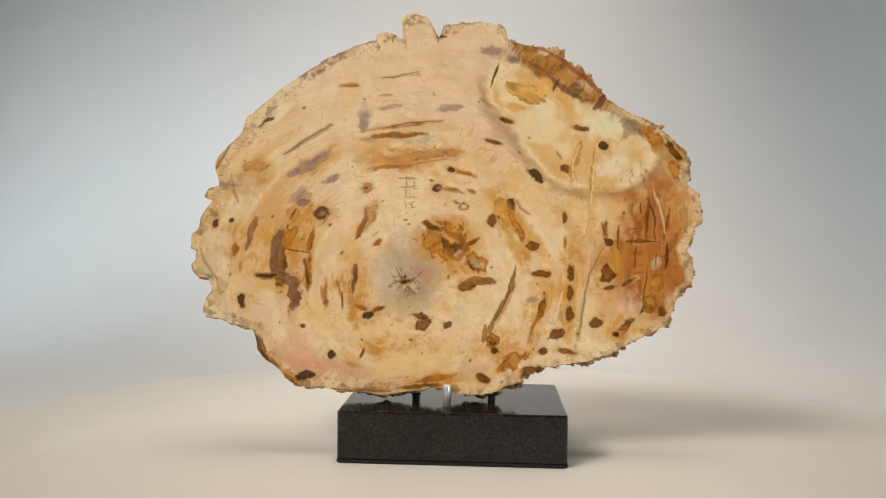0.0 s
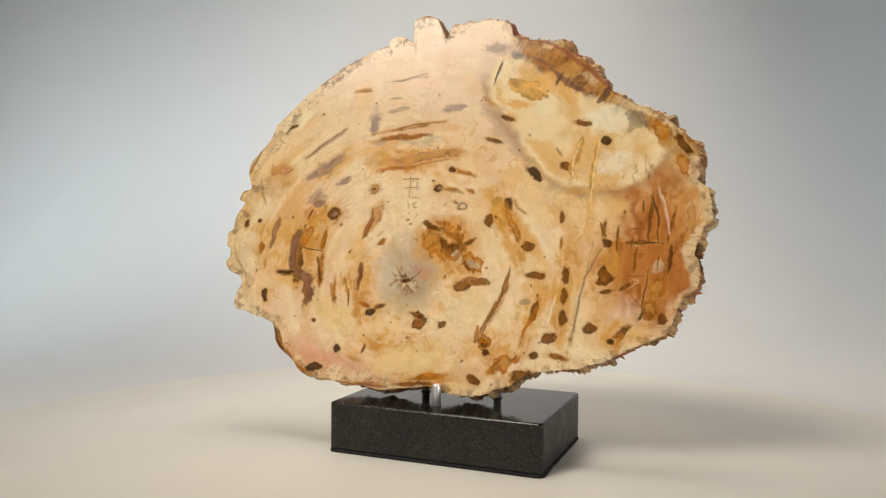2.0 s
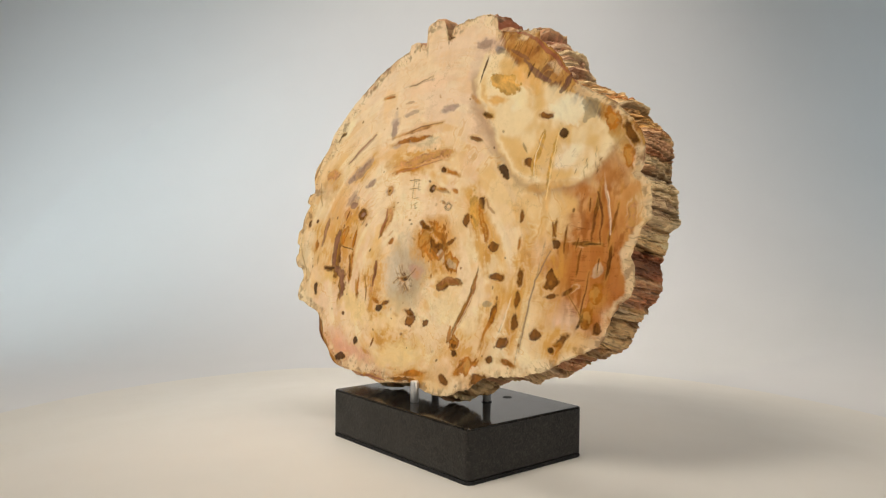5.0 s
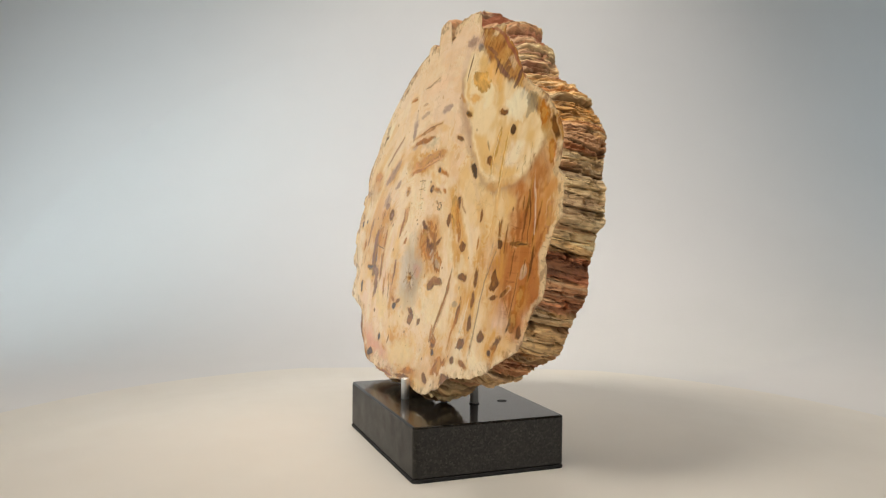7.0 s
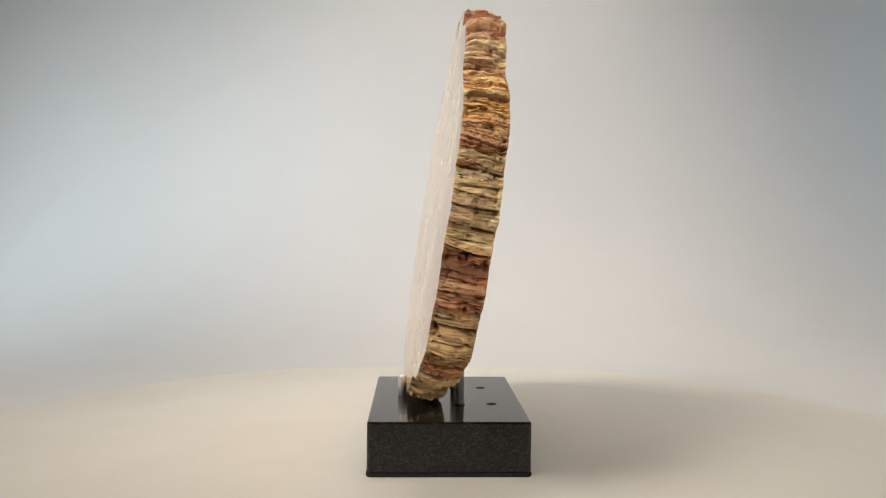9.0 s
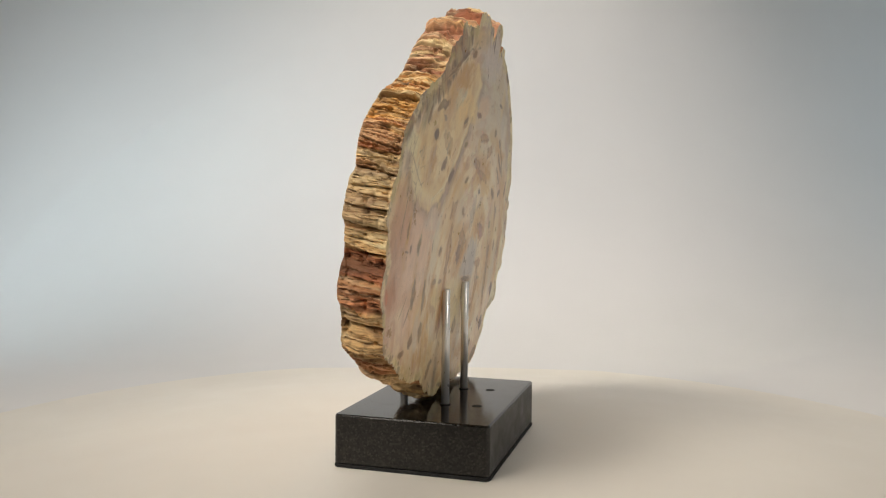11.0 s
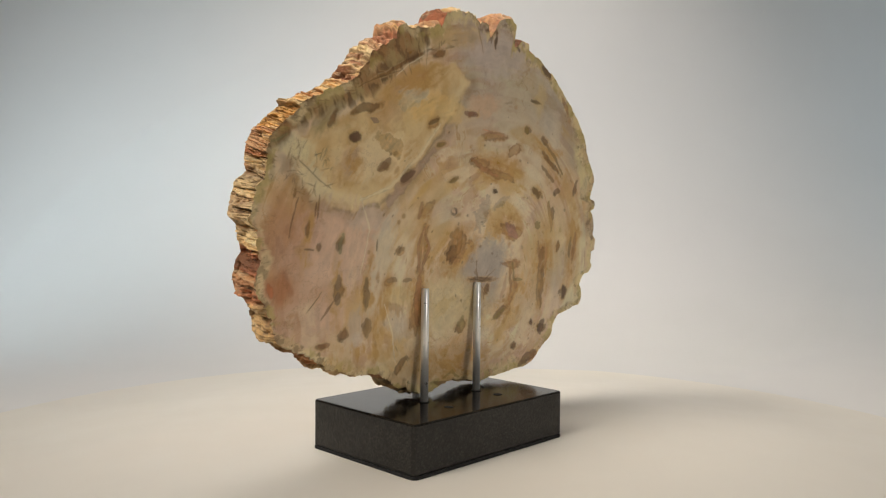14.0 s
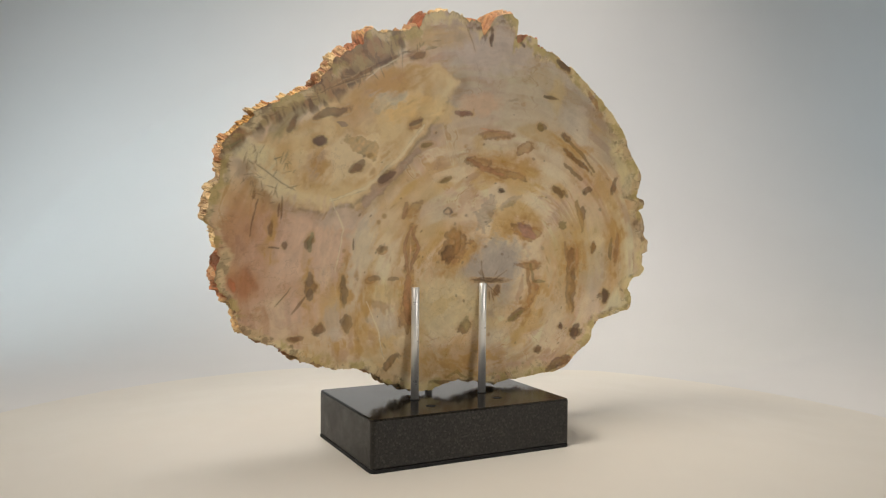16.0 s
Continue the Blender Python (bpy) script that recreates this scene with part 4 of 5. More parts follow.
    p.stroke([(0.1485, -0.0698), (0.1652, -0.0879)], 0.0007, (108, 64, 26), 0.85)
    p.stroke([(0.1617, 0.0047), (0.1630, -0.0058)], 0.0015, (108, 64, 26), 0.85)
    p.stroke([(0.1544, -0.0273), (0.1526, -0.0348)], 0.0012, (108, 64, 26), 0.85)
    p.stroke([(0.0605, -0.0062), (0.0531, -0.0013), (0.0494, 0.0062)], 0.0022, (150, 92, 40), 0.60)
    p.stroke([(-0.0211, -0.0195), (-0.0061, -0.0268), (0.0039, -0.0417)], 0.0040, (150, 92, 30), 0.70)
    p.stroke([(-0.0159, -0.0418), (-0.0059, -0.0492), (0.0026, -0.0392)], 0.0035, (170, 104, 32), 0.70)
    p.stroke([(-0.0032, -0.0739), (0.0090, -0.0663), (0.0250, -0.0711)], 0.0054, (150, 96, 52), 0.80)
    p.stroke([(0.1270, -0.0144), (0.1309, -0.0255)], 0.0022, (108, 64, 26), 0.85)
    p.stroke([(-0.1682, 0.0482), (-0.1463, 0.0635), (-0.1242, 0.0764)], 0.0023, (160, 120, 94), 0.85)
    p.stroke([(-0.0768, 0.0729), (-0.0521, 0.0789), (-0.0211, 0.0811)], 0.0008, (96, 66, 48), 0.85)
    p.stroke([(-0.0859, 0.0332), (-0.0539, 0.0389), (-0.0169, 0.0442)], 0.0012, (176, 118, 84), 0.85)
    p.stroke([(-0.0778, 0.1212), (-0.0429, 0.1280)], 0.0008, (90, 62, 44), 0.85)
    p.stroke([(-0.0537, 0.0289), (-0.0534, 0.0094)], 0.0006, (62, 36, 24), 0.85)
    p.stroke([(-0.0606, 0.0261), (-0.0458, 0.0265)], 0.0006, (62, 36, 24), 0.85)
    p.stroke([(-0.0589, 0.0174), (-0.0461, 0.0182)], 0.0006, (62, 36, 24), 0.85)
    p.stroke([(-0.1178, 0.1153), (-0.1007, 0.1167)], 0.0020, (190, 146, 100), 0.85)
    p.stroke([(-0.0800, 0.1047), (-0.0687, 0.1053)], 0.0023, (196, 158, 120), 0.85)
    p.stroke([(-0.0699, 0.1642), (-0.0685, 0.1577)], 0.0013, (62, 36, 24), 0.80)
    p.stroke([(-0.0283, 0.1623), (-0.0183, 0.1618)], 0.0023, (80, 52, 34), 0.80)
    p.stroke([(-0.1917, 0.0747), (-0.1844, 0.0824)], 0.0023, (90, 70, 50), 0.85)
    p.stroke([(-0.2163, 0.0631), (-0.2244, 0.0478), (-0.2325, 0.0326)], 0.0023, (120, 86, 56), 0.70)
    p.stroke([(-0.2173, 0.0277), (-0.2142, 0.0126), (-0.2101, 0.0026)], 0.0023, (150, 116, 70), 0.60)
    p.stroke([(0.1077, 0.0602), (0.1010, 0.0426), (0.1009, 0.0201)], 0.0012, (248, 226, 180), 0.85)
    p.stroke([(0.1237, 0.0603), (0.1185, 0.0253), (0.1169, 0.0042)], 0.0015, (246, 214, 150), 0.85)
    p.stroke([(0.0493, 0.1594), (0.0867, 0.1441), (0.1163, 0.1185), (0.1383, 0.0983)], 0.0031, (142, 76, 62), 0.70)
    p.stroke([(0.0767, 0.1247), (0.0915, 0.1133), (0.1088, 0.1032)], 0.0050, (104, 72, 66), 0.70)
    p.stroke([(0.1205, 0.0926), (0.1310, 0.1071)], 0.0060, (84, 52, 54), 0.75)
    p.stroke([(0.0593, 0.1375), (0.0816, 0.1260)], 0.0035, (112, 76, 60), 0.60)
    p.stroke([(0.0334, 0.0829), (0.0440, 0.0800)], 0.0028, (62, 36, 24), 0.85)
    p.stroke([(0.0224, 0.0634), (0.0347, 0.0592)], 0.0022, (110, 70, 40), 0.85)
    p.stroke([(-0.0191, 0.0167), (0.0006, 0.0119)], 0.0020, (160, 120, 84), 0.60)
    scatter_dashes(p, 60, 15, 0.5)
    scatter_specks(p, 64, 35, 0.7)
    for k in range(26):
        a = hash2(k, 1, 5) * 6.283
        r = 0.003 + 0.012 * hash2(k, 2, 5)
        p.crack(PITH[0] + r * math.cos(a), PITH[1] + r * 0.8 * math.sin(a), 0.008 * hash2(k, 3, 5) + 0.003, 57.3 * a + 60 * (hash2(k, 4, 5) - 0.5), 0.0005)
    for k in range(14):
        p.crack(0.140 + 0.03 * hash2(k, 5, 5), 0.022 + 0.022 * hash2(k, 6, 5), 0.003 + 0.004 * hash2(k, 7, 5), 10 + 130 * hash2(k, 8, 5), 0.0004)
    for k in range(12):
        p.crack(PITH[0] + 0.004 + 0.012 * (hash2(k, 9, 5) - 0.5), PITH[1] + 0.066 + 0.03 * hash2(k, 10, 5), 0.002 + 0.006 * hash2(k, 11, 5), 90 * (k % 2) + 20 * hash2(k, 12, 5), 0.0004)
    p.spot(PITH[0], PITH[1], 0.0045, 0.0022, 5, "k")
    p.sink += 0.003 * (1 - step(0.002, 0.006, np.hypot(u - PITH[0], w - PITH[1]) + 0.004 * p.fine))


def paint_back(p):
    pale, warm, gold, rose = srgb(244, 226, 190), srgb(234, 206, 150), srgb(206, 162, 100), srgb(230, 200, 174)
    lay_rings(p, pale, warm, gold, rose)
    u, w = p.u, p.w
    lay_arcs(p, srgb(242, 222, 188), 1.0)
    p.lay(srgb(240, 222, 192), step(0.48, 0.66, cloud(u * 22 + 4, w * 22, 181, 4)) * 0.5)
    rho, ang = growth(p)
    p.lay(srgb(222, 184, 104), step(0.48, 0.60, cloud(rho * 46 + 3, ang * 1.1, 185, 3)) * step(0.38, 0.56, cloud(u * 17 + 5, w * 17, 186, 3)) * 0.6)
    p.lay(srgb(196, 150, 120), step(0.56, 0.66, cloud(rho * 130 + 3, ang * 2.0, 187, 3)) * step(0.42, 0.58, cloud(u * 24, w * 24 + 5, 188, 3)) * 0.5)
    p.lay(srgb(248, 232, 200), step(0.56, 0.66, cloud(rho * 80 + 9, ang * 1.6, 189, 3)) * step(0.42, 0.58, cloud(u * 20 + 8, w * 20, 190, 3)) * 0.6)
    p.lay(srgb(212, 166, 134), step(0.06, 0.14, u + 0.05 * p.wx) * (1 - step(-0.02, 0.03, w)) * (0.25 + 0.45 * step(0.35, 0.6, cloud(u * 18, w * 18, 183, 3))))
    p.lay(srgb(170, 160, 146), step(0.02, 0.12, w) * (1 - step(-0.02, 0.03, u)) * 0.45)
    pd = np.hypot(u - PITH[0] - 0.004, w - PITH[1]) + 0.02 * p.wx
    p.lay(srgb(166, 150, 138), (1 - step(0.012, 0.05, pd)) * 0.7)
    d = p.inside([(-0.003, 0.117), (0.025, 0.076), (0.061, 0.031), (0.095, 0.002), (0.123, -0.001), (0.154, 0.007), (0.181, 0.024), (0.192, 0.043), (0.175, 0.060), (0.142, 0.072), (0.109, 0.097), (0.063, 0.125), (0.019, 0.132)])
    m = 1 - step(-0.002, 0.003, d)
    p.lay(srgb(236, 210, 156), m * 0.92)
    p.lay(srgb(212, 168, 100), m * step(0.5, 0.66, cloud(u * 30, w * 26, 95, 4)) * 0.55)
    p.lay(srgb(240, 224, 182), m * step(0.52, 0.7, cloud(u * 26 + 9, w * 26, 97, 4)) * 0.6)
    low = 1 - step(-0.014, 0.0, w - 0.132 + 0.43 * u)
    p.lay(srgb(136, 108, 82), np.exp(-((d - 0.001) / 0.0016) ** 2) * 0.6 * low * step(0.40, 0.56, cloud(u * 70, w * 70, 98, 3)))
    p.lay(srgb(244, 226, 180), np.exp(-((d + 0.005) / 0.004) ** 2) * 0.75 * low)
    # soft groove shadow below the burl, put into the colour
    p.lay(srgb(150, 122, 92), np.exp(-((d - 0.006) / 0.006) ** 2) * 0.45 * low)
    p.lay(srgb(176, 164, 150), step(0.5, 0.64, cloud(u * 16 + 2, w * 16, 99, 3)) * (1 - step(-0.02, 0.05, u)) * 0.4)
    p.stain(0.1127, 0.1137, 0.0608, 0.0127, 142, (172, 152, 112), 0.70)
    p.stain(0.1539, 0.0757, 0.0294, 0.0097, 133, (160, 142, 98), 0.70)
    p.stain(0.0736, 0.1091, 0.0211, 0.0085, 152, (214, 170, 132), 0.70)
    p.stain(0.0972, 0.0819, 0.0208, 0.0125, 176, (210, 172, 128), 0.50)
    p.stain(0.1039, 0.0435, 0.0466, 0.0232, 168, (248, 228, 184), 0.85)
    p.stain(0.1293, 0.0382, 0.0125, 0.0092, 97, (200, 166, 138), 0.70)
    p.stain(0.0530, 0.0895, 0.0286, 0.0132, 148, (240, 204, 132), 0.75)
    p.stain(0.0634, 0.0993, 0.0181, 0.0072, 175, (242, 230, 198), 0.80)
    p.stain(0.1835, 0.0438, 0.0194, 0.0111, -153, (240, 228, 184), 0.80)
    p.stain(0.1891, 0.0315, 0.0122, 0.0080, 178, (194, 170, 138), 0.70)
    p.stain(0.1660, 0.0202, 0.0277, 0.0113, -148, (240, 226, 186), 0.75)
    p.stain(0.0461, 0.1562, 0.0246, 0.0125, 173, (200, 170, 122), 0.60)
    p.stain(0.0434, 0.1374, 0.0103, 0.0059, 174, (160, 116, 84), 0.70)
    p.stain(-0.0343, 0.1503, 0.0556, 0.0264, 174, (220, 206, 194), 0.75)
    p.stain(-0.1202, 0.1480, 0.0369, 0.0210, -153, (222, 208, 190), 0.65)
    p.stain(-0.0285, 0.1002, 0.0273, 0.0102, 175, (226, 188, 150), 0.60)
    p.stain(-0.0475, 0.0740, 0.0211, 0.0046, -177, (210, 166, 128), 0.70)
    p.stain(-0.0421, 0.0457, 0.0310, 0.0066, -166, (208, 160, 116), 0.70)
    p.stain(-0.0492, 0.0578, 0.0254, 0.0084, 177, (232, 216, 178), 0.60)
    p.stain(-0.2084, 0.0505, 0.0429, 0.0142, -122, (232, 218, 168), 0.85)
    p.stain(0.0178, 0.0899, 0.0180, 0.0154, 176, (236, 206, 140), 0.60)
    p.stain(0.0233, 0.1546, 0.0383, 0.0106, 173, (218, 186, 128), 0.60)
    p.stain(-0.1398, 0.0895, 0.0329, 0.0174, -132, (222, 210, 190), 0.55)
    p.stain(-0.1801, 0.0263, 0.0199, 0.0154, 178, (210, 168, 110), 0.60)
    p.stain(-0.1120, 0.1164, 0.0212, 0.0107, 89, (220, 196, 138), 0.50)
    p.stain(0.1358, -0.0337, 0.0610, 0.0390, -180, (234, 204, 178), 0.80)
    p.stain(0.1398, -0.0888, 0.0207, 0.0178, -177, (224, 192, 164), 0.85)
    p.stain(0.1944, -0.0229, 0.0330, 0.0163, 93, (204, 164, 134), 0.50)
    p.stain(0.1888, -0.0630, 0.0127, 0.0128, -178, (190, 130, 90), 0.70)
    p.stain(0.0861, -0.0476, 0.0648, 0.0121, 97, (232, 220, 192), 0.75)
    p.stain(0.0595, -0.0760, 0.0244, 0.0117, -178, (228, 206, 148), 0.70)
    p.stain(0.0524, -0.1047, 0.0248, 0.0143, -177, (220, 208, 190), 0.60)
    p.stain(0.0637, -0.0876, 0.0157, 0.0050, -159, (190, 150, 104), 0.60)
    p.stain(0.0981, -0.0094, 0.0313, 0.0111, 179, (224, 208, 190), 0.50)
    p.stain(0.1354, -0.1297, 0.0412, 0.0085, -166, (230, 212, 168), 0.85)
    p.stain(0.0395, -0.1393, 0.0433, 0.0220, -176, (220, 194, 144), 0.60)
    p.stain(0.1067, -0.1018, 0.0192, 0.0120, 97, (208, 194, 182), 0.50)
    p.stain(-0.0088, -0.0882, 0.0573, 0.0368, -178, (226, 206, 154), 0.60)
    p.stain(-0.0590, -0.0499, 0.0374, 0.0275, -179, (198, 188, 176), 0.80)
    p.stain(-0.0129, -0.0419, 0.0229, 0.0160, 120, (206, 168, 108), 0.70)
    p.stain(-0.0360, -0.1399, 0.0275, 0.0233, 96, (220, 182, 128), 0.50)
    p.stain(-0.1040, -0.1609, 0.0596, 0.0114, 174, (218, 176, 148), 0.60)
    p.stain(-0.1593, -0.1379, 0.0225, 0.0127, 156, (224, 196, 160), 0.60)
    p.stain(-0.1588, -0.0303, 0.0520, 0.0419, 89, (226, 206, 154), 0.50)
    p.stain(-0.2154, -0.0967, 0.0205, 0.0197, 95, (236, 226, 188), 0.85)
    p.stain(-0.1394, -0.0829, 0.0391, 0.0292, 95, (230, 212, 168), 0.50)
    p.stain(-0.1749, -0.1556, 0.0203, 0.0061, 146, (150, 110, 64), 0.60)
    lay_bark_zone(p, [(0.057, 0.155), (0.063, 0.130), (0.099, 0.112), (0.123, 0.086), (0.152, 0.080), (0.189, 0.059), (0.215, 0.030), (0.233, 0.052), (0.173, 0.105), (0.107, 0.153)], srgb(184, 158, 108), srgb(104, 80, 56), srgb(176, 126, 82))
    lay_rust(p, [(0.197, 0.017), (0.168, 0.011), (0.157, -0.024), (0.170, -0.063), (0.183, -0.091), (0.202, -0.081), (0.215, -0.048), (0.218, -0.015), (0.215, 0.017)], 0.24)
    lay_edge(p, srgb(238, 220, 172), srgb(112, 80, 50))
    ring = 1 - step(0.004, 0.013, p.near + 0.010 * p.wy)
    p.lay(srgb(240, 222, 168), ring * step(0.46, 0.56, cloud(u * 70 + 3, w * 70, 191, 4)) * (1 - step(0.02, 0.08, u)) * 0.8)
    p.lay(srgb(196, 176, 104), ring * step(0.54, 0.62, cloud(u * 60, w * 60 + 9, 192, 4)) * 0.6)
    p.spot(-0.1516, -0.0598, 0.0503, 0.0224, 85, "w")
    p.spot(-0.2042, -0.0303, 0.0513, 0.0157, 84, "w")
    p.spot(0.0367, -0.0559, 0.0498, 0.0177, 87, "w")
    p.spot(-0.0637, 0.0419, 0.0436, 0.0163, -174, "w")
    p.spot(-0.0081, -0.0351, 0.0339, 0.0244, 141, "w")
    p.spot(-0.0829, -0.0130, 0.0308, 0.0170, 179, "w")
    p.spot(0.0806, -0.0913, 0.0385, 0.0113, 96, "w")
    p.spot(0.0672, 0.1103, 0.0525, 0.0147, 156, "w")
    p.spot(0.1303, 0.0339, 0.0191, 0.0127, 97, "w")
    p.spot(-0.1056, -0.0939, 0.0371, 0.0209, 144, "w")
    p.spot(-0.0309, -0.1475, 0.0711, 0.0175, -175, "w")
    p.spot(0.1002, -0.1268, 0.0465, 0.0108, 174, "w")
    p.spot(0.1323, -0.0688, 0.0323, 0.0078, 89, "w")
    p.spot(-0.1441, 0.0566, 0.0456, 0.0121, -150, "w")
    p.spot(0.1666, -0.0291, 0.0286, 0.0063, 89, "w")
    p.spot(0.0986, -0.0648, 0.0380, 0.0065, 88, "w")
    p.spot(0.1276, 0.0579, 0.0050, 0.0038, 176, "k")
    p.spot(0.0943, 0.0368, 0.0078, 0.0035, 158, "b")
    p.spot(0.0817, 0.0482, 0.0027, 0.0015, 177, "b")
    p.spot(0.0641, 0.0291, 0.0084, 0.0043, 139, "b")
    p.spot(0.0269, 0.0596, 0.0052, 0.0021, 167, "b")
    p.spot(-0.0088, 0.0906, 0.0078, 0.0021, 175, "b")
    p.spot(0.0381, 0.0781, 0.0083, 0.0039, 153, "o")
    p.spot(0.0382, 0.0786, 0.0039, 0.0015, 153, "p")
    p.spot(0.0054, 0.0286, 0.0058, 0.0022, 160, "b")
    p.spot(-0.0576, 0.0199, 0.0032, 0.0016, 178, "k")
    p.spot(-0.0444, 0.0731, 0.0191, 0.0037, 176, "r")
    p.spot(-0.0314, 0.0459, 0.0158, 0.0048, -174, "r")
    p.spot(-0.0643, 0.0364, 0.0232, 0.0038, -169, "r")
    p.spot(-0.0813, 0.0618, 0.0125, 0.0053, 150, "o")
    p.spot(-0.1275, 0.0754, 0.0067, 0.0030, -150, "b")
    p.spot(-0.0990, 0.0830, 0.0064, 0.0035, -150, "b")
    p.spot(-0.1189, 0.1445, 0.0076, 0.0039, -152, "b")
    p.spot(-0.1057, 0.1124, 0.0081, 0.0014, -176, "b")
    p.spot(-0.1444, 0.0537, 0.0243, 0.0021, -150, "b")
    p.spot(-0.1630, 0.0228, 0.0059, 0.0041, 178, "b")
    p.spot(-0.1271, 0.0218, 0.0075, 0.0036, -149, "b")
    p.spot(0.0365, 0.0007, 0.0118, 0.0039, 140, "r")
    p.spot(-0.0111, -0.0351, 0.0178, 0.0110, 136, "r")
    p.spot(-0.0083, -0.0378, 0.0120, 0.0055, 130, "b")
    p.spot(0.0349, -0.0348, 0.0236, 0.0058, 87, "r")
    p.spot(0.0649, -0.0371, 0.0050, 0.0031, -179, "o")
    p.spot(0.1329, -0.0292, 0.0064, 0.0036, 89, "b")
    p.spot(0.1543, -0.0315, 0.0034, 0.0022, 89, "b")
    p.spot(0.1298, -0.0674, 0.0100, 0.0041, 88, "b")
    p.spot(0.0992, -0.0724, 0.0153, 0.0030, 88, "b")
    p.spot(0.0742, -0.0629, 0.0056, 0.0031, -178, "o")
    p.spot(0.1199, -0.1074, 0.0066, 0.0048, 97, "b")
    p.spot(0.0952, -0.1010, 0.0073, 0.0038, 88, "b")
    p.spot(0.1428, -0.1136, 0.0056, 0.0025, -176, "b")
    p.spot(0.1392, -0.0836, 0.0097, 0.0011, 129, "b")
    p.spot(0.0352, -0.0907, 0.0215, 0.0065, 87, "r")
    p.spot(-0.0277, -0.1131, 0.0072, 0.0053, 131, "b")
    p.spot(-0.0892, -0.1019, 0.0121, 0.0041, 144, "b")
    p.spot(-0.0903, -0.0186, 0.0173, 0.0084, -163, "o")
    p.spot(-0.0866, -0.0158, 0.0068, 0.0040, 179, "v")
    p.spot(-0.1486, -0.0478, 0.0148, 0.0044, 85, "b")
    p.spot(-0.1555, -0.0790, 0.0211, 0.0034, 85, "b")
    p.spot(-0.1989, -0.0866, 0.0073, 0.0060, 94, "k")
    p.spot(-0.1767, -0.0362, 0.0060, 0.0034, 84, "b")
    p.spot(-0.2090, -0.0364, 0.0153, 0.0028, 84, "o")
    p.spot(-0.1656, -0.1239, 0.0076, 0.0056, -176, "k")
    p.spot(-0.1180, -0.1410, 0.0050, 0.0028, -176, "b")
    p.spot(-0.1441, -0.1178, 0.0037, 0.0022, -176, "b")
    p.spot(-0.1453, -0.1576, 0.0162, 0.0051, 151, "b")
    p.spot(0.0841, 0.1221, 0.0293, 0.0017, 151, "b")
    p.spot(-0.0200, -0.1678, 0.0228, 0.0026, -174, "b")
    p.spot(-0.0521, -0.0661, 0.0198, 0.0023, -178, "k")
    p.spot(-0.0629, -0.0761, 0.0056, 0.0041, 95, "b")
    p.spot(0.1826, 0.0109, 0.0046, 0.0012, 97, "b")
    p.spot(0.1582, -0.0003, 0.0095, 0.0010, 92, "b")
    p.spot(0.0417, 0.1371, 0.0083, 0.0024, 156, "b")
    p.spot(-0.0325, 0.1603, 0.0051, 0.0018, 90, "k")
    p.spot(0.0489, -0.1413, 0.0106, 0.0042, 142, "b")
    p.spot(0.1671, -0.0171, 0.0071, 0.0022, 89, "b")
    p.spot(-0.1587, -0.0007, 0.0075, 0.0037, 95, "b")
    p.spot(-0.1958, 0.0296, 0.0089, 0.0031, 107, "b")
    p.spot(-0.1582, 0.1140, 0.0125, 0.0027, -133, "o")
    p.spot(-0.2151, 0.0302, 0.0120, 0.0055, 107, "p")
    p.spot(-0.1043, -0.0821, 0.0143, 0.0050, 107, "o")
    p.spot(-0.1010, -0.0529, 0.0139, 0.0047, -179, "o")
    p.spot(-0.0672, 0.0091, 0.0123, 0.0042, 151, "v")
    p.spot(-0.0425, -0.0023, 0.0162, 0.0097, 96, "v")
    p.spot(0.0902, 0.0551, 0.0160, 0.0074, -164, "g")
    p.spot(0.0662, 0.0958, 0.0190, 0.0074, 157, "p")
    p.spot(0.1178, 0.0822, 0.0153, 0.0033, 161, "b")
    p.spot(0.1519, 0.0704, 0.0094, 0.0024, 118, "b")
    p.stroke([(0.1153, 0.0069), (0.0838, 0.0185), (0.0500, 0.0505), (0.0299, 0.0780)], 0.0031, (244, 228, 190), 0.85)
    # mauve shadow beside the burl, painted as a broad stroke
    p.stroke([(0.0853, 0.0054), (0.0629, 0.0268), (0.0354, 0.0534)], 0.0095, (176, 146, 132), 0.60)
    p.stroke([(0.1315, 0.0578), (0.1238, 0.0576)], 0.0072, (96, 66, 56), 0.85)
    p.stroke([(0.0998, 0.0331), (0.0876, 0.0411)], 0.0058, (130, 100, 72), 0.85)
    p.stroke([(0.0700, 0.0255), (0.0573, 0.0337)], 0.0069, (110, 80, 62), 0.85)
    p.stroke([(0.0447, 0.0770), (0.0327, 0.0818)], 0.0037, (120, 92, 56), 0.85)
    p.stroke([(0.0320, 0.0580), (0.0246, 0.0596)], 0.0028, (120, 96, 60), 0.85)
    p.stroke([(0.1126, 0.0745), (0.1057, 0.0729)], 0.0043, (150, 122, 104), 0.85)
    p.stroke([(0.0900, 0.1117), (0.0769, 0.1224), (0.0611, 0.1324)], 0.0013, (246, 232, 196), 0.85)
    p.stroke([(0.1294, 0.0979), (0.1036, 0.1105), (0.0857, 0.1163)], 0.0010, (96, 74, 50), 0.60)
    p.stroke([(0.1811, 0.0359), (0.1641, 0.0244), (0.1510, 0.0165)], 0.0010, (110, 88, 60), 0.60)
    p.stroke([(0.2113, 0.0443), (0.1940, 0.0551)], 0.0027, (140, 140, 96), 0.60)
    p.stroke([(0.0367, -0.0145), (0.0428, -0.0343), (0.0358, -0.0583)], 0.0034, (172, 128, 92), 0.85)
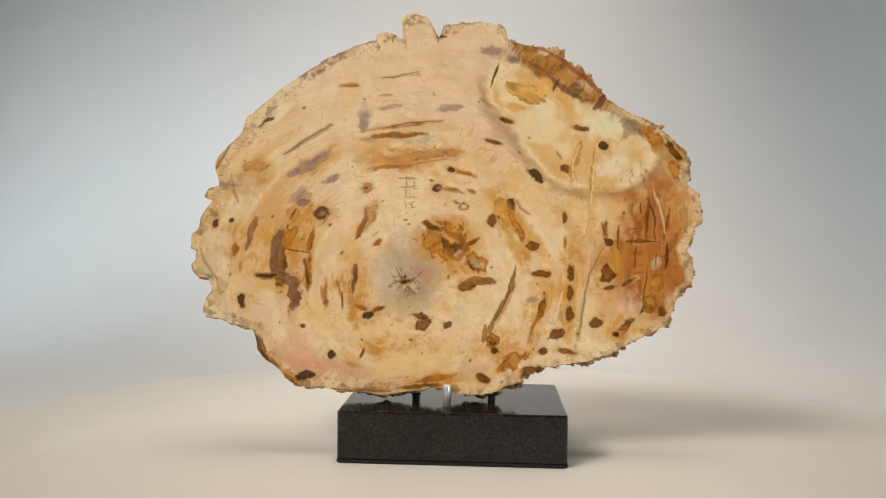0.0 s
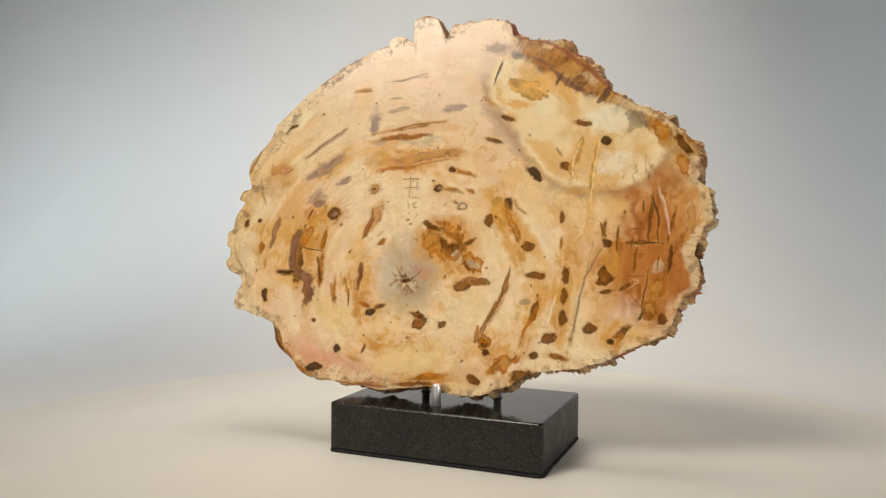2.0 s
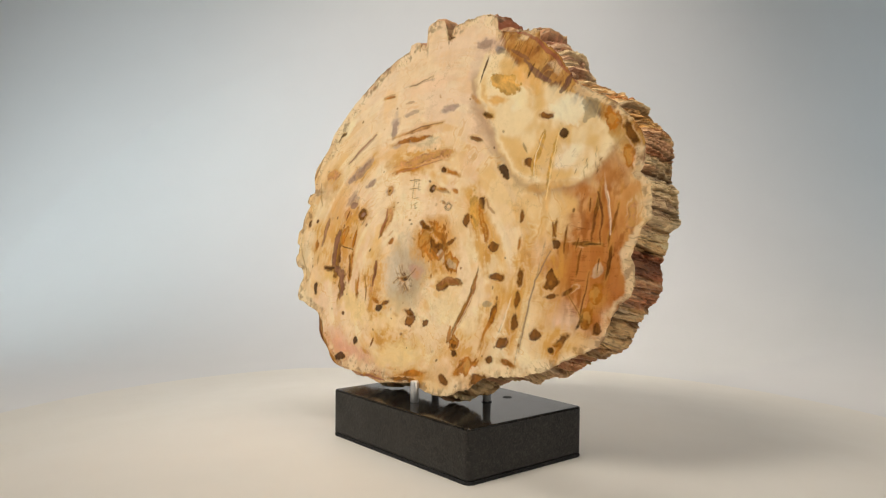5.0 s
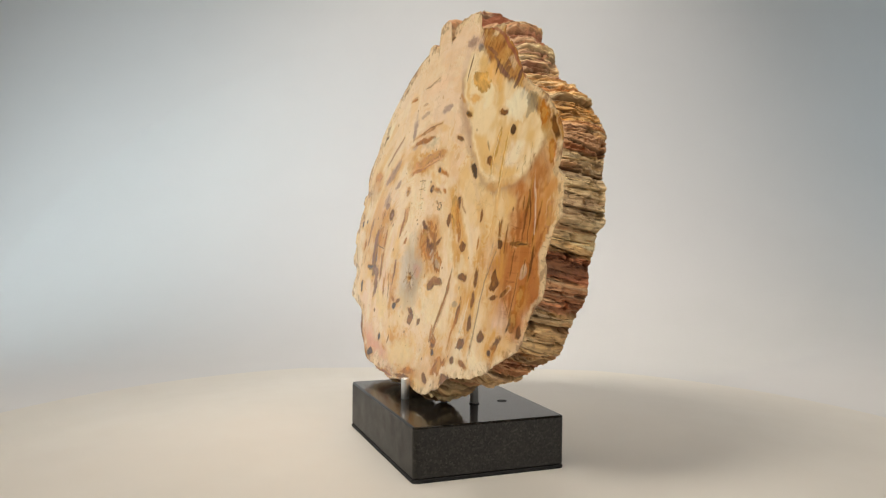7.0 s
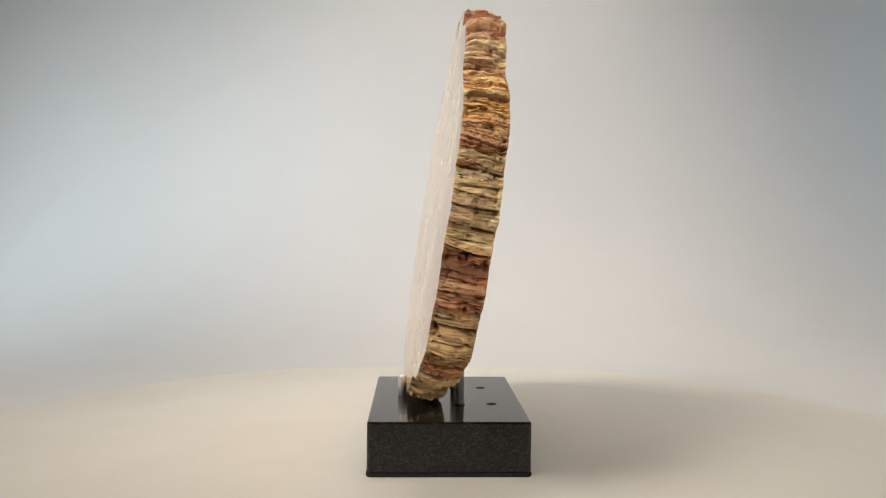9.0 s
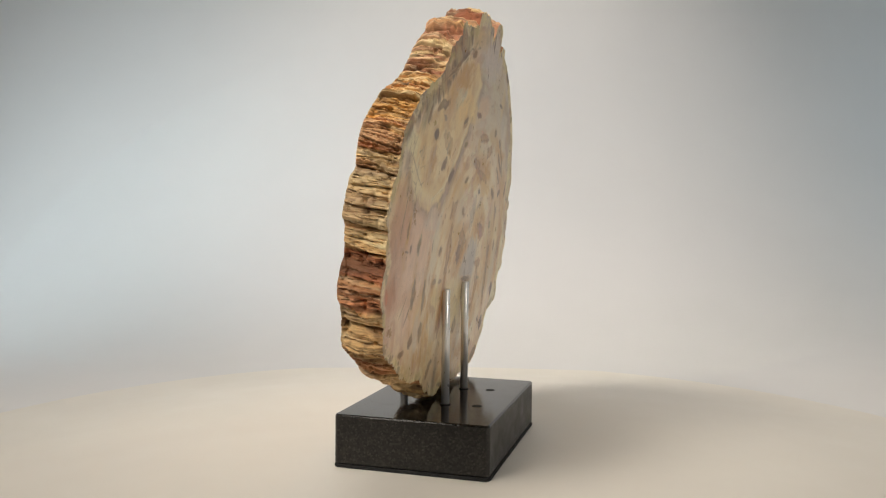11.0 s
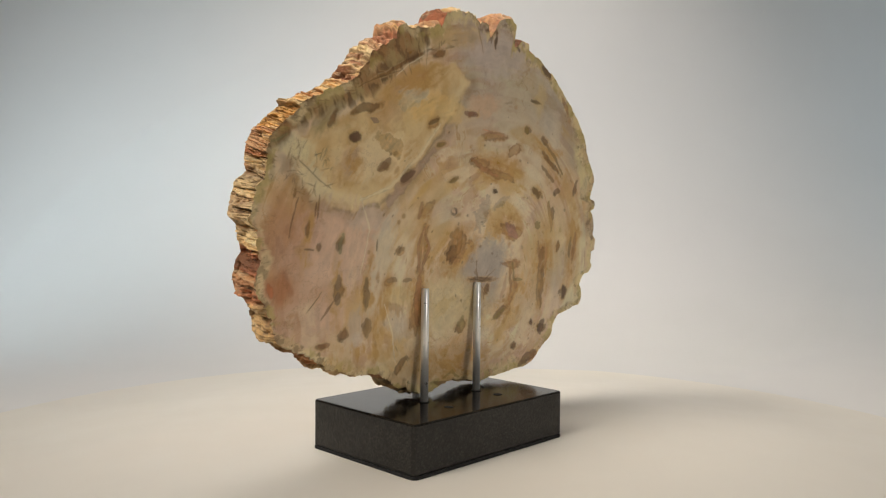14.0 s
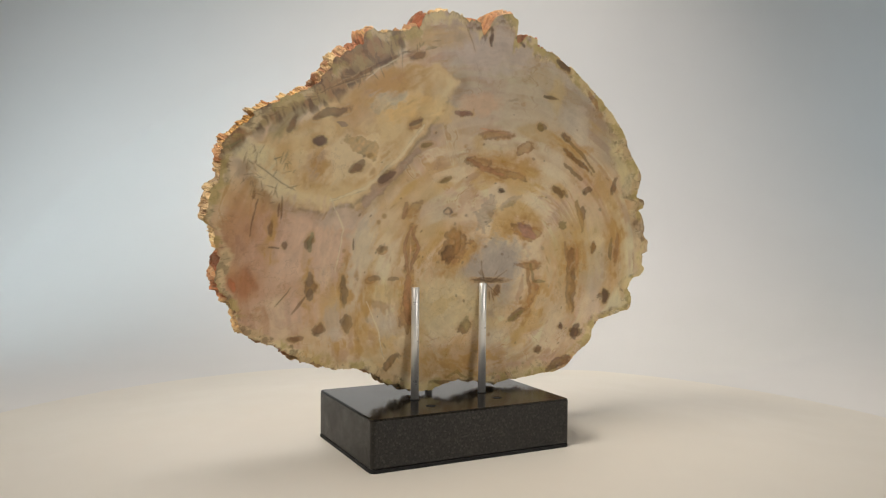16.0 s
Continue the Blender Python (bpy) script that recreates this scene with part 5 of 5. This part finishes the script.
    p.stroke([(0.0367, -0.0145), (0.0274, -0.0344), (0.0353, -0.0583)], 0.0034, (172, 128, 92), 0.85)
    p.stroke([(0.0369, -0.0180), (0.0345, -0.0555)], 0.0015, (214, 180, 140), 0.85)
    p.stroke([(0.0364, -0.0607), (0.0374, -0.0815), (0.0311, -0.1058)], 0.0070, (168, 120, 80), 0.85)
    p.stroke([(0.0998, -0.0587), (0.0970, -0.0839)], 0.0051, (150, 126, 90), 0.85)
    p.stroke([(0.0923, -0.0261), (0.0917, -0.0351)], 0.0016, (110, 84, 60), 0.85)
    p.stroke([(0.1312, -0.0569), (0.1307, -0.0657)], 0.0067, (150, 126, 98), 0.85)
    p.stroke([(0.1298, -0.0702), (0.1294, -0.0781)], 0.0059, (140, 116, 88), 0.85)
    p.stroke([(0.1320, -0.0206), (0.1312, -0.0363)], 0.0049, (152, 142, 104), 0.85)
    p.stroke([(0.1786, 0.0075), (0.1849, -0.0228)], 0.0013, (120, 84, 60), 0.85)
    p.stroke([(0.1602, 0.0044), (0.1614, -0.0069)], 0.0017, (120, 84, 60), 0.85)
    p.stroke([(0.1470, -0.0686), (0.1600, -0.0839)], 0.0009, (110, 80, 60), 0.85)
    p.stroke([(0.1155, 0.0101), (0.1022, -0.0183), (0.1079, -0.0563)], 0.0013, (246, 232, 200), 0.85)
    p.stroke([(0.0765, -0.0824), (0.0619, -0.1137), (0.0551, -0.1381)], 0.0012, (244, 232, 198), 0.85)
    p.stroke([(0.0673, -0.0364), (0.0624, -0.0355)], 0.0067, (150, 124, 90), 0.85)
    p.stroke([(0.0754, -0.0616), (0.0655, -0.0623)], 0.0048, (156, 128, 92), 0.85)
    p.stroke([(0.0555, -0.0621), (0.0466, -0.0623)], 0.0049, (160, 130, 94), 0.85)
    p.stroke([(0.1229, -0.1054), (0.1169, -0.1081)], 0.0102, (150, 114, 80), 0.85)
    p.stroke([(0.0938, -0.0978), (0.0944, -0.1071)], 0.0081, (156, 128, 88), 0.85)
    p.stroke([(0.0430, 0.0073), (0.0457, -0.0065)], 0.0058, (160, 120, 84), 0.85)
    p.stroke([(0.1431, -0.1122), (0.1362, -0.1137)], 0.0045, (140, 100, 66), 0.85)
    p.stroke([(0.1677, -0.0335), (0.1591, -0.0335)], 0.0015, (110, 80, 60), 0.85)
    p.stroke([(0.1992, -0.0606), (0.1969, -0.0691)], 0.0063, (196, 110, 66), 0.70)
    p.stroke([(-0.1295, 0.0730), (-0.1498, 0.0605), (-0.1687, 0.0432)], 0.0033, (142, 112, 72), 0.85)
    p.stroke([(-0.1293, 0.0496), (-0.1530, 0.0356)], 0.0044, (146, 112, 72), 0.85)
    p.stroke([(-0.1201, 0.0245), (-0.1308, 0.0173)], 0.0055, (140, 110, 70), 0.85)
    p.stroke([(-0.0002, 0.0902), (-0.0173, 0.0908)], 0.0053, (134, 94, 76), 0.85)
    p.stroke([(-0.0948, 0.0865), (-0.0978, 0.0807)], 0.0069, (146, 122, 70), 0.85)
    p.stroke([(-0.0172, 0.0492), (-0.0342, 0.0419), (-0.0570, 0.0369)], 0.0050, (180, 130, 90), 0.85)
    p.stroke([(0.0093, 0.0271), (0.0003, 0.0315)], 0.0039, (140, 116, 70), 0.85)
    p.stroke([(-0.0981, 0.1133), (-0.1102, 0.1119)], 0.0032, (120, 100, 70), 0.85)
    p.stroke([(-0.1113, 0.1471), (-0.1246, 0.1413)], 0.0069, (112, 86, 68), 0.85)
    p.stroke([(-0.0557, 0.0214), (-0.0610, 0.0199)], 0.0034, (62, 36, 24), 0.85)
    p.stroke([(-0.0279, 0.0785), (-0.0586, 0.0747)], 0.0015, (200, 150, 116), 0.85)
    p.stroke([(0.0316, 0.0592), (0.0229, 0.0608)], 0.0033, (140, 116, 70), 0.85)
    p.stroke([(-0.0309, 0.1699), (-0.0338, 0.1547)], 0.0032, (90, 62, 46), 0.85)
    p.stroke([(-0.0165, 0.1677), (-0.0325, 0.1679)], 0.0038, (112, 80, 56), 0.85)
    p.stroke([(-0.0587, 0.1654), (-0.0693, 0.1587)], 0.0033, (80, 58, 44), 0.85)
    p.stroke([(-0.0032, 0.1708), (-0.0158, 0.1482)], 0.0014, (150, 120, 90), 0.60)
    p.stroke([(-0.1497, -0.0619), (-0.1541, -0.0968)], 0.0077, (170, 134, 84), 0.85)
    p.stroke([(-0.1398, -0.0290), (-0.1491, -0.0572)], 0.0038, (176, 132, 84), 0.85)
    p.stroke([(-0.1549, -0.0356), (-0.1577, -0.0573)], 0.0039, (176, 132, 84), 0.85)
    p.stroke([(-0.1502, 0.0113), (-0.1611, -0.0177)], 0.0058, (174, 138, 84), 0.85)
    p.stroke([(-0.1994, -0.0278), (-0.2035, -0.0473)], 0.0049, (150, 122, 74), 0.85)
    p.stroke([(-0.1999, -0.0809), (-0.2001, -0.0927)], 0.0088, (86, 62, 48), 0.85)
    p.stroke([(-0.1668, -0.1186), (-0.1633, -0.1305)], 0.0105, (98, 68, 54), 0.85)
    p.stroke([(-0.0972, -0.0557), (-0.1020, -0.0821)], 0.0045, (172, 128, 84), 0.85)
    p.stroke([(-0.0846, -0.0130), (-0.0984, -0.0230)], 0.0127, (176, 132, 116), 0.85)
    p.stroke([(-0.0800, -0.1097), (-0.0948, -0.0995)], 0.0037, (150, 132, 76), 0.85)
    p.stroke([(-0.1757, -0.0331), (-0.1765, -0.0389)], 0.0072, (150, 112, 64), 0.85)
    p.stroke([(-0.1446, -0.1153), (-0.1459, -0.1207)], 0.0048, (110, 76, 60), 0.85)
    p.stroke([(-0.1172, -0.1383), (-0.1191, -0.1438)], 0.0065, (120, 90, 60), 0.85)
    p.stroke([(-0.0299, -0.1053), (-0.0293, -0.1141)], 0.0092, (160, 142, 96), 0.85)
    p.stroke([(-0.0323, -0.0648), (-0.0550, -0.0679), (-0.0721, -0.0572)], 0.0011, (62, 36, 24), 0.60)
    p.stroke([(-0.0414, -0.0472), (-0.0468, -0.0672), (-0.0621, -0.0802)], 0.0011, (90, 66, 48), 0.60)
    p.stroke([(-0.0030, -0.0226), (-0.0137, -0.0202), (-0.0125, -0.0371)], 0.0087, (170, 128, 76), 0.80)
    p.stroke([(-0.0124, -0.1609), (-0.0233, -0.1568), (-0.0354, -0.1642)], 0.0032, (150, 120, 60), 0.60)
    p.stroke([(-0.1336, -0.0095), (-0.1355, -0.0126)], 0.0098, (150, 130, 80), 0.85)
    p.stroke([(-0.0994, -0.0506), (-0.1061, -0.0687), (-0.1186, -0.0691)], 0.0028, (140, 124, 80), 0.70)
    scatter_dashes(p, 80, 25, 0.45)
    scatter_specks(p, 60, 45, 0.6)
    for k in range(44):
        p.crack(0.148 + 0.045 * hash2(k, 5, 8), 0.004 + 0.045 * hash2(k, 6, 8), 0.003 + 0.008 * hash2(k, 7, 8), 100 + 70 * (hash2(k, 8, 8) - 0.5) + 90 * (k % 3 == 0), 0.0005)
    for k in range(30):
        t = hash2(k, 9, 8)
        p.crack(0.02 + 0.16 * t, 0.150 - 0.075 * t + 0.012 * (hash2(k, 10, 8) - 0.5), 0.004 + 0.010 * hash2(k, 11, 8), -25 + 60 * (hash2(k, 12, 8) - 0.5) + 90 * (k % 2), 0.0006)
    for k in range(18):
        a = 6.283 * hash2(k, 13, 8)
        p.crack(PITH[0] + 0.014 * math.cos(a), PITH[1] + 0.012 * math.sin(a), 0.009, 57.3 * a, 0.0006)


def paint_rim(p, phi, d, r):
    """Bark colours round the rim: layered tan, ochre, rose and dark brown, in streaks through the thickness."""
    wob = bark_wobble(phi, d)
    a = ring_noise(wob, d * 0.45, 96, 102) * 0.5 + ring_noise(wob, d * 0.7, 280, 103) * 0.5
    b = ring_noise(wob, d * 0.6, 74, 104) * 0.5 + ring_noise(wob, d * 0.8, 240, 105) * 0.5
    fine = ring_noise(wob, d * 0.9, 620, 106)
    deg = np.degrees(np.mod(phi + np.pi, 2 * np.pi) - np.pi)
    p.lay(srgb(232, 192, 132), np.ones(len(phi)))
    p.lay(srgb(240, 212, 162), step(0.52, 0.70, a))
    strata = ring_noise(wob, d * 0.35, 64, 115)
    broad = ring_noise(wob, d * 0.5 + 3 * ring_noise(phi, 0 * d, 40, 118), 30, 116)
    p.lay(srgb(248, 220, 168), step(0.60, 0.68, strata) * 0.85)
    p.lay(srgb(196, 118, 82), (1 - step(0.30, 0.38, strata)) * step(0.35, 0.55, broad) * 0.85)
    p.lay(srgb(136, 84, 52), (1 - step(0.16, 0.24, strata)) * 0.65)
    golden = step(10, 15, deg) * (1 - step(33, 38, deg))
    p.lay(srgb(244, 188, 104), golden * step(0.28, 0.45, b) * 0.85)
    rosy = step(32, 37, deg) * (1 - step(58, 64, deg))
    p.lay(srgb(214, 148, 116), rosy * step(0.30, 0.50, b) * 0.85)
    p.lay(srgb(150, 88, 66), rosy * step(0.58, 0.70, a) * 0.6)
    ember = np.exp(-((deg + 19) / 5) ** 2) + np.exp(-((deg - 8) / 4) ** 2) * 0.6
    p.lay(srgb(222, 140, 96), ember * step(0.4, 0.6, b) * 0.8)
    p.lay(srgb(70, 42, 28), (np.exp(-((deg + 12.5) / 1.8) ** 2) + np.exp(-((deg - 6) / 1.2) ** 2) * 0.8) * step(0.25, 0.5, a) * 0.8)
    p.lay(srgb(246, 222, 178), np.exp(-((deg + 2) / 3.0) ** 2) * step(0.3, 0.5, b) * 0.7)
    olive = (1 - step(-34, -24, deg))
    p.lay(srgb(200, 166, 114), olive * step(0.35, 0.6, b) * 0.8)
    p.lay(srgb(158, 108, 70), step(0.60, 0.74, b) * 0.45)
    p.lay(srgb(104, 66, 42), step(0.64, 0.76, 1 - a) * 0.5)
    p.lay(srgb(112, 74, 48), step(0.62, 0.88, fine) * 0.25)
    p.lay(srgb(246, 222, 182), step(0.70, 0.92, 1 - fine) * 0.5)
    for k, cells in enumerate((190, 380)):
        seam = np.abs(ring_noise(wob, d * 0.35, cells, 107 + k) - 0.5)
        p.lay(srgb(58, 36, 24), (1 - step(0.01, 0.06, seam)) * step(0.45, 0.62, ring_noise(wob, d * 2.2, 110, 109 + k)) * 0.5)
    p.lay(srgb(120, 78, 48), step(0.62, 0.8, ring_noise(phi, d * 8, 420, 112)) * 0.4)
    # each plate has its own tone; crevice shade is painted along the seams
    big, lean, seam = plates(wob, d, 104, 0.8, 200)
    small, lean2, seam2 = plates(wob, d, 330, 1.3, 210)
    p.rgb *= (0.86 + 0.16 * big + 0.08 * small)[:, None]
    p.lay(srgb(244, 216, 166), step(0.78, 0.86, hash2(np.floor(big * 997), 0 * big, 3)) * 0.4)
    p.lay(srgb(186, 108, 74), step(0.80, 0.88, hash2(np.floor(big * 997), 0 * big + 5, 4)) * 0.45)
    p.lay(srgb(64, 42, 30), (1 - step(0.02, 0.10, seam)) * step(0.35, 0.7, small) * 0.6)
    p.lay(srgb(80, 54, 38), (1 - step(0.02, 0.12, seam2)) * step(0.4, 0.7, ring_noise(phi, d * 3, 160, 118)) * 0.5)


def store_mineral(ob, rgb):
    layer = ob.data.color_attributes.new("mineral", "FLOAT_COLOR", "POINT")
    rgba = np.ones((len(rgb), 4), np.float32)
    rgba[:, :3] = np.clip(rgb, 0.004, 0.9)
    layer.data.foreach_set("color", rgba.ravel())


AROUND, RINGS, LAYERS = 1800, 260, 48


def face_mesh(name, d, paint, material, parent, label):
    """One flat cut of the slice, as a fine round net from the middle to the rim."""
    phi = np.linspace(0, 2 * np.pi, AROUND, endpoint=False)
    edge = rim_radius(phi, np.full(AROUND, float(d)))
    s = np.linspace(0, 1, RINGS + 1)[1:] ** 0.72
    u = np.concatenate([[0.0], (s[:, None] * (edge * np.cos(phi))[None]).ravel()])
    w = np.concatenate([[0.0], (s[:, None] * (edge * np.sin(phi))[None]).ravel()])
    near = np.concatenate([[9.0], ((1 - s)[:, None] * edge[None]).ravel()])
    p = Painter(u, w, TONES if d == 0 else BACK_TONES, near)
    paint(p)
    low = p.sink + 0.00006 * cloud(u * 30, w * 30, 122, 2)
    low[-AROUND:] = 0.0
    y = low if d == 0 else THICK - low
    verts = np.stack([u, y, w], 1)
    k = np.arange(AROUND)
    k2 = (k + 1) % AROUND
    faces = np.concatenate([np.stack([1 + j * AROUND + k, 1 + j * AROUND + k2, 1 + (j + 1) * AROUND + k2, 1 + (j + 1) * AROUND + k], 1) for j in range(RINGS - 1)])
    fan = np.stack([np.zeros(AROUND, int), 1 + k, 1 + k2], 1)
    if d:
        faces, fan = faces[:, ::-1], fan[:, ::-1]
    ob = fast_mesh(name, verts, faces, fan, material, parent, label)
    store_mineral(ob, p.rgb)
    return ob


def fast_mesh(name, verts, quads, tris, material, parent, label):
    # winding of the net as given faces away from the middle of the slice
    me = bpy.data.meshes.new(name)
    loops = np.concatenate([quads.ravel(), tris.ravel()])
    me.vertices.add(len(verts))
    me.vertices.foreach_set("co", verts.astype(np.float32).ravel())
    me.loops.add(len(loops))
    me.loops.foreach_set("vertex_index", loops.astype(np.int32))
    starts = np.concatenate([np.arange(len(quads)) * 4, len(quads) * 4 + np.arange(len(tris)) * 3])
    me.polygons.add(len(starts))
    me.polygons.foreach_set("loop_start", starts.astype(np.int32))
    me.polygons.foreach_set("use_smooth", np.ones(len(starts), bool))
    me.update(calc_edges=True)
    me.validate()
    me.materials.append(material)
    ob = new(name, me)
    ob.parent = parent
    ob.matrix_local = FACE
    return tagged(ob, label)


def rim_mesh(parent):
    phi = np.linspace(0, 2 * np.pi, AROUND, endpoint=False)
    d = np.linspace(0, 1, LAYERS)
    pp, dd = np.broadcast_to(phi, (LAYERS, AROUND)).ravel(), np.repeat(d, AROUND)
    r = rim_radius(pp, dd)
    verts = np.stack([r * np.cos(pp), dd * THICK, r * np.sin(pp)], 1)
    p = Painter(verts[:, 0], verts[:, 2])
    paint_rim(p, pp, dd, r)
    k = np.arange(AROUND)
    k2 = (k + 1) % AROUND
    faces = np.concatenate([np.stack([j * AROUND + k, (j + 1) * AROUND + k, (j + 1) * AROUND + k2, j * AROUND + k2], 1) for j in range(LAYERS - 1)])
    ob = fast_mesh("bark_rim", verts, faces[:, ::-1], np.zeros((0, 3), int), BARK, parent, "rough ribbed petrified bark in tan, ochre and rust")
    ob.data.polygons.foreach_set("use_smooth", np.zeros(len(ob.data.polygons), bool))
    store_mineral(ob, p.rgb)


def petrified_wood_slice():
    thing = tagged(new("petrified_wood_slice"), "polished cream and ochre petrified wood slice leaning on its stand", "fossil")
    face_mesh("polished_face", 0, paint_front, POLISHED, thing, "polished cream face with brown inclusions and growth rings")
    face_mesh("back_face", 1, paint_back, SAWN, thing, "duller sawn back in greyish yellow and pink")
    rim_mesh(thing)
    return thing


# ---- the stand ----
BLOCK = (0.0069, -0.0074, 0.1000, 0.06815, 0.0455)  # middle x, y, half width, half depth, height
HOLES = ((0.0391, 0.0334), (-0.0330, 0.0290))
RODS = ((0.0415, 0.0045, 0.1500), (-0.0310, 0.0028, 0.1522))
FRONT_PIN = (0.0015, -0.0485)


def round_loop(bm, inset, z, corner=0.004, steps=5):
    cx, cy, hx, hy, _ = BLOCK
    hx, hy = hx - inset, hy - inset
    c = max(0.0005, corner - inset)
    loop = []
    for k, (sx, sy) in enumerate(((1, 1), (-1, 1), (-1, -1), (1, -1))):
        for j in range(steps + 1):
            a = math.pi / 2 * (k + j / steps)
            loop.append(bm.verts.new((cx + sx * (hx - c) + c * math.cos(a), cy + sy * (hy - c) + c * math.sin(a), z)))
    return loop


def bridge(bm, a, b):
    n = len(a)
    for k in range(n):
        bm.faces.new((a[k], a[(k + 1) % n], b[(k + 1) % n], b[k]))


def display_stand():
    thing = tagged(new("display_stand"), "black granite block stand with steel rods holding the fossil", "stand")
    top = BLOCK[4]
    bm = bmesh.new()
    loops = [round_loop(bm, 0.0012, 0.0028), round_loop(bm, 0.0, 0.0040), round_loop(bm, 0.0, 0.030), round_loop(bm, 0.0, top - 0.0016)]
    for a, b in zip(loops, loops[1:]):
        bridge(bm, a, b)
    bm.faces.new(loops[0])
    part("granite_block", bm, GRANITE_SIDE, thing, "black speckled granite with flamed sides", smooth=False)
    # the polished top, pierced by drillings
    bm = bmesh.new()
    outer, edge, skirt = round_loop(bm, 0.0016, top), round_loop(bm, 0.0005, top - 0.0005), round_loop(bm, 0.0, top - 0.0016)
    bridge(bm, edge, outer)
    bridge(bm, skirt, edge)
    edges = [bm.edges.get((outer[k], outer[(k + 1) % len(outer)])) for k in range(len(outer))]
    rims = []
    for x, y in HOLES:
        ring = [bm.verts.new((x + 0.0044 * math.cos(2 * math.pi * k / 24), y + 0.0044 * math.sin(2 * math.pi * k / 24), top)) for k in range(24)]
        edges += [bm.edges.new((ring[k], ring[(k + 1) % 24])) for k in range(24)]
        rims.append(ring)
    bmesh.ops.triangle_fill(bm, use_beauty=True, use_dissolve=False, edges=edges)
    part("polished_top", bm, GRANITE_TOP, thing, "mirror-polished black granite top", smooth=False)
    # shallow black caps stand in for the shade down the holes
    for x, y in HOLES:
        part("hole_cap", lathe([(0.0046, 0.0), (0.0044, -0.0002), (0.0042, 0.00025), (0.0036, 0.0001), (0.0034, -0.0002)], 24, (x, y, top)), HOLE_SHADE, thing, "shallow black cap painting the shade inside a drilled hole")
    # black felt under the block
    bm = bmesh.new()
    a, b, c = round_loop(bm, -0.0005, 0.0, 0.005), round_loop(bm, -0.0009, 0.0014, 0.005), round_loop(bm, -0.0002, 0.0030, 0.005)
    bridge(bm, a, b)
    bridge(bm, b, c)
    bm.faces.new(a)
    bm.faces.new(c)
    part("felt_pad", bm, RUBBER, thing, "black felt pad under the block")
    r = 0.0037
    for x, y, z in RODS:
        prof = [(r, top - 0.004), (r, z - 0.0008), (r - 0.0003, z - 0.0003), (r - 0.0009, z)]
        part("rod", lathe(prof, 28, (x, y, 0)), STEEL, thing, "tall polished steel rod", smooth=True)
        bm = lathe([(0.0013, 0.0), (0.0013, 0.0005), (0.0009, 0.0007)], 14)
        for v in bm.verts:
            v.co = (x + v.co.x, y + r - 0.0002 + v.co.z, z - 0.036 + v.co.y)
        part("set_screw", bm, STEEL, thing, "tiny steel set screw")
        # raised black ring painted as the shaded gap where the rod enters
        part("rod_gap_ring", lathe([(r + 0.0011, top), (r + 0.0011, top + 0.0006), (r + 0.0002, top + 0.0009)], 28, (x, y, 0)), HOLE_SHADE, thing, "raised black ring painting the shaded gap round a rod")
    x, y = FRONT_PIN
    part("front_pin", lathe([(0.0038, top - 0.004), (0.0038, top + 0.0185), (0.0034, top + 0.0192), (0.0025, top + 0.0195)], 28, (x, y, 0)), STEEL, thing,
         "short polished steel pin", smooth=True)
    return thing


studio()
disc = turntable()
slab = petrified_wood_slice()
stand = display_stand()


def motions():
    """The turntable carries stand and fossil round, clockwise seen from above; it sits a touch off its bearing at first."""
    turn = [
        (0, -0.0042, 3.33),
        (0.5, -0.0040, 7.76),
        (1, -0.0025, 12.56),
        (1.5, 0.0004, 17.21),
        (2, 0.0021, 22.09),
        (2.5, 0.0019, 26.79),
        (3, 0.0017, 31.55),
        (3.5, 0.0016, 36.08),
        (4, 0.0013, 40.86),
        (5.25, 0.0011, 52.70),
        (6.5, 0.0008, 64.52),
        (7, 0.0004, 69.26),
        (7.5, 0.0008, 73.95),
        (8, 0.0006, 78.65),
        (8.5, 0.0005, 83.40),
        (9, 0.0003, 88.09),
        (10.25, 0.0003, 99.60),
        (11.5, 0.0003, 111.03),
        (12, 0.0000, 115.71),
        (12.5, 0.0000, 120.36),
        (13, 0.0001, 125.15),
        (13.5, -0.0002, 129.86),
        (14, -0.0003, 134.55),
        (14.5, -0.0003, 139.18),
        (15, -0.0003, 143.67),
        (15.5, -0.0004, 148.25),
        (16, -0.0004, 153.04),
    ]
    for thing in (disc, slab, stand):
        walk(thing, [(t, pose(x, 0, 0, 0, 0, -a)) for t, x, a in turn])


motions()
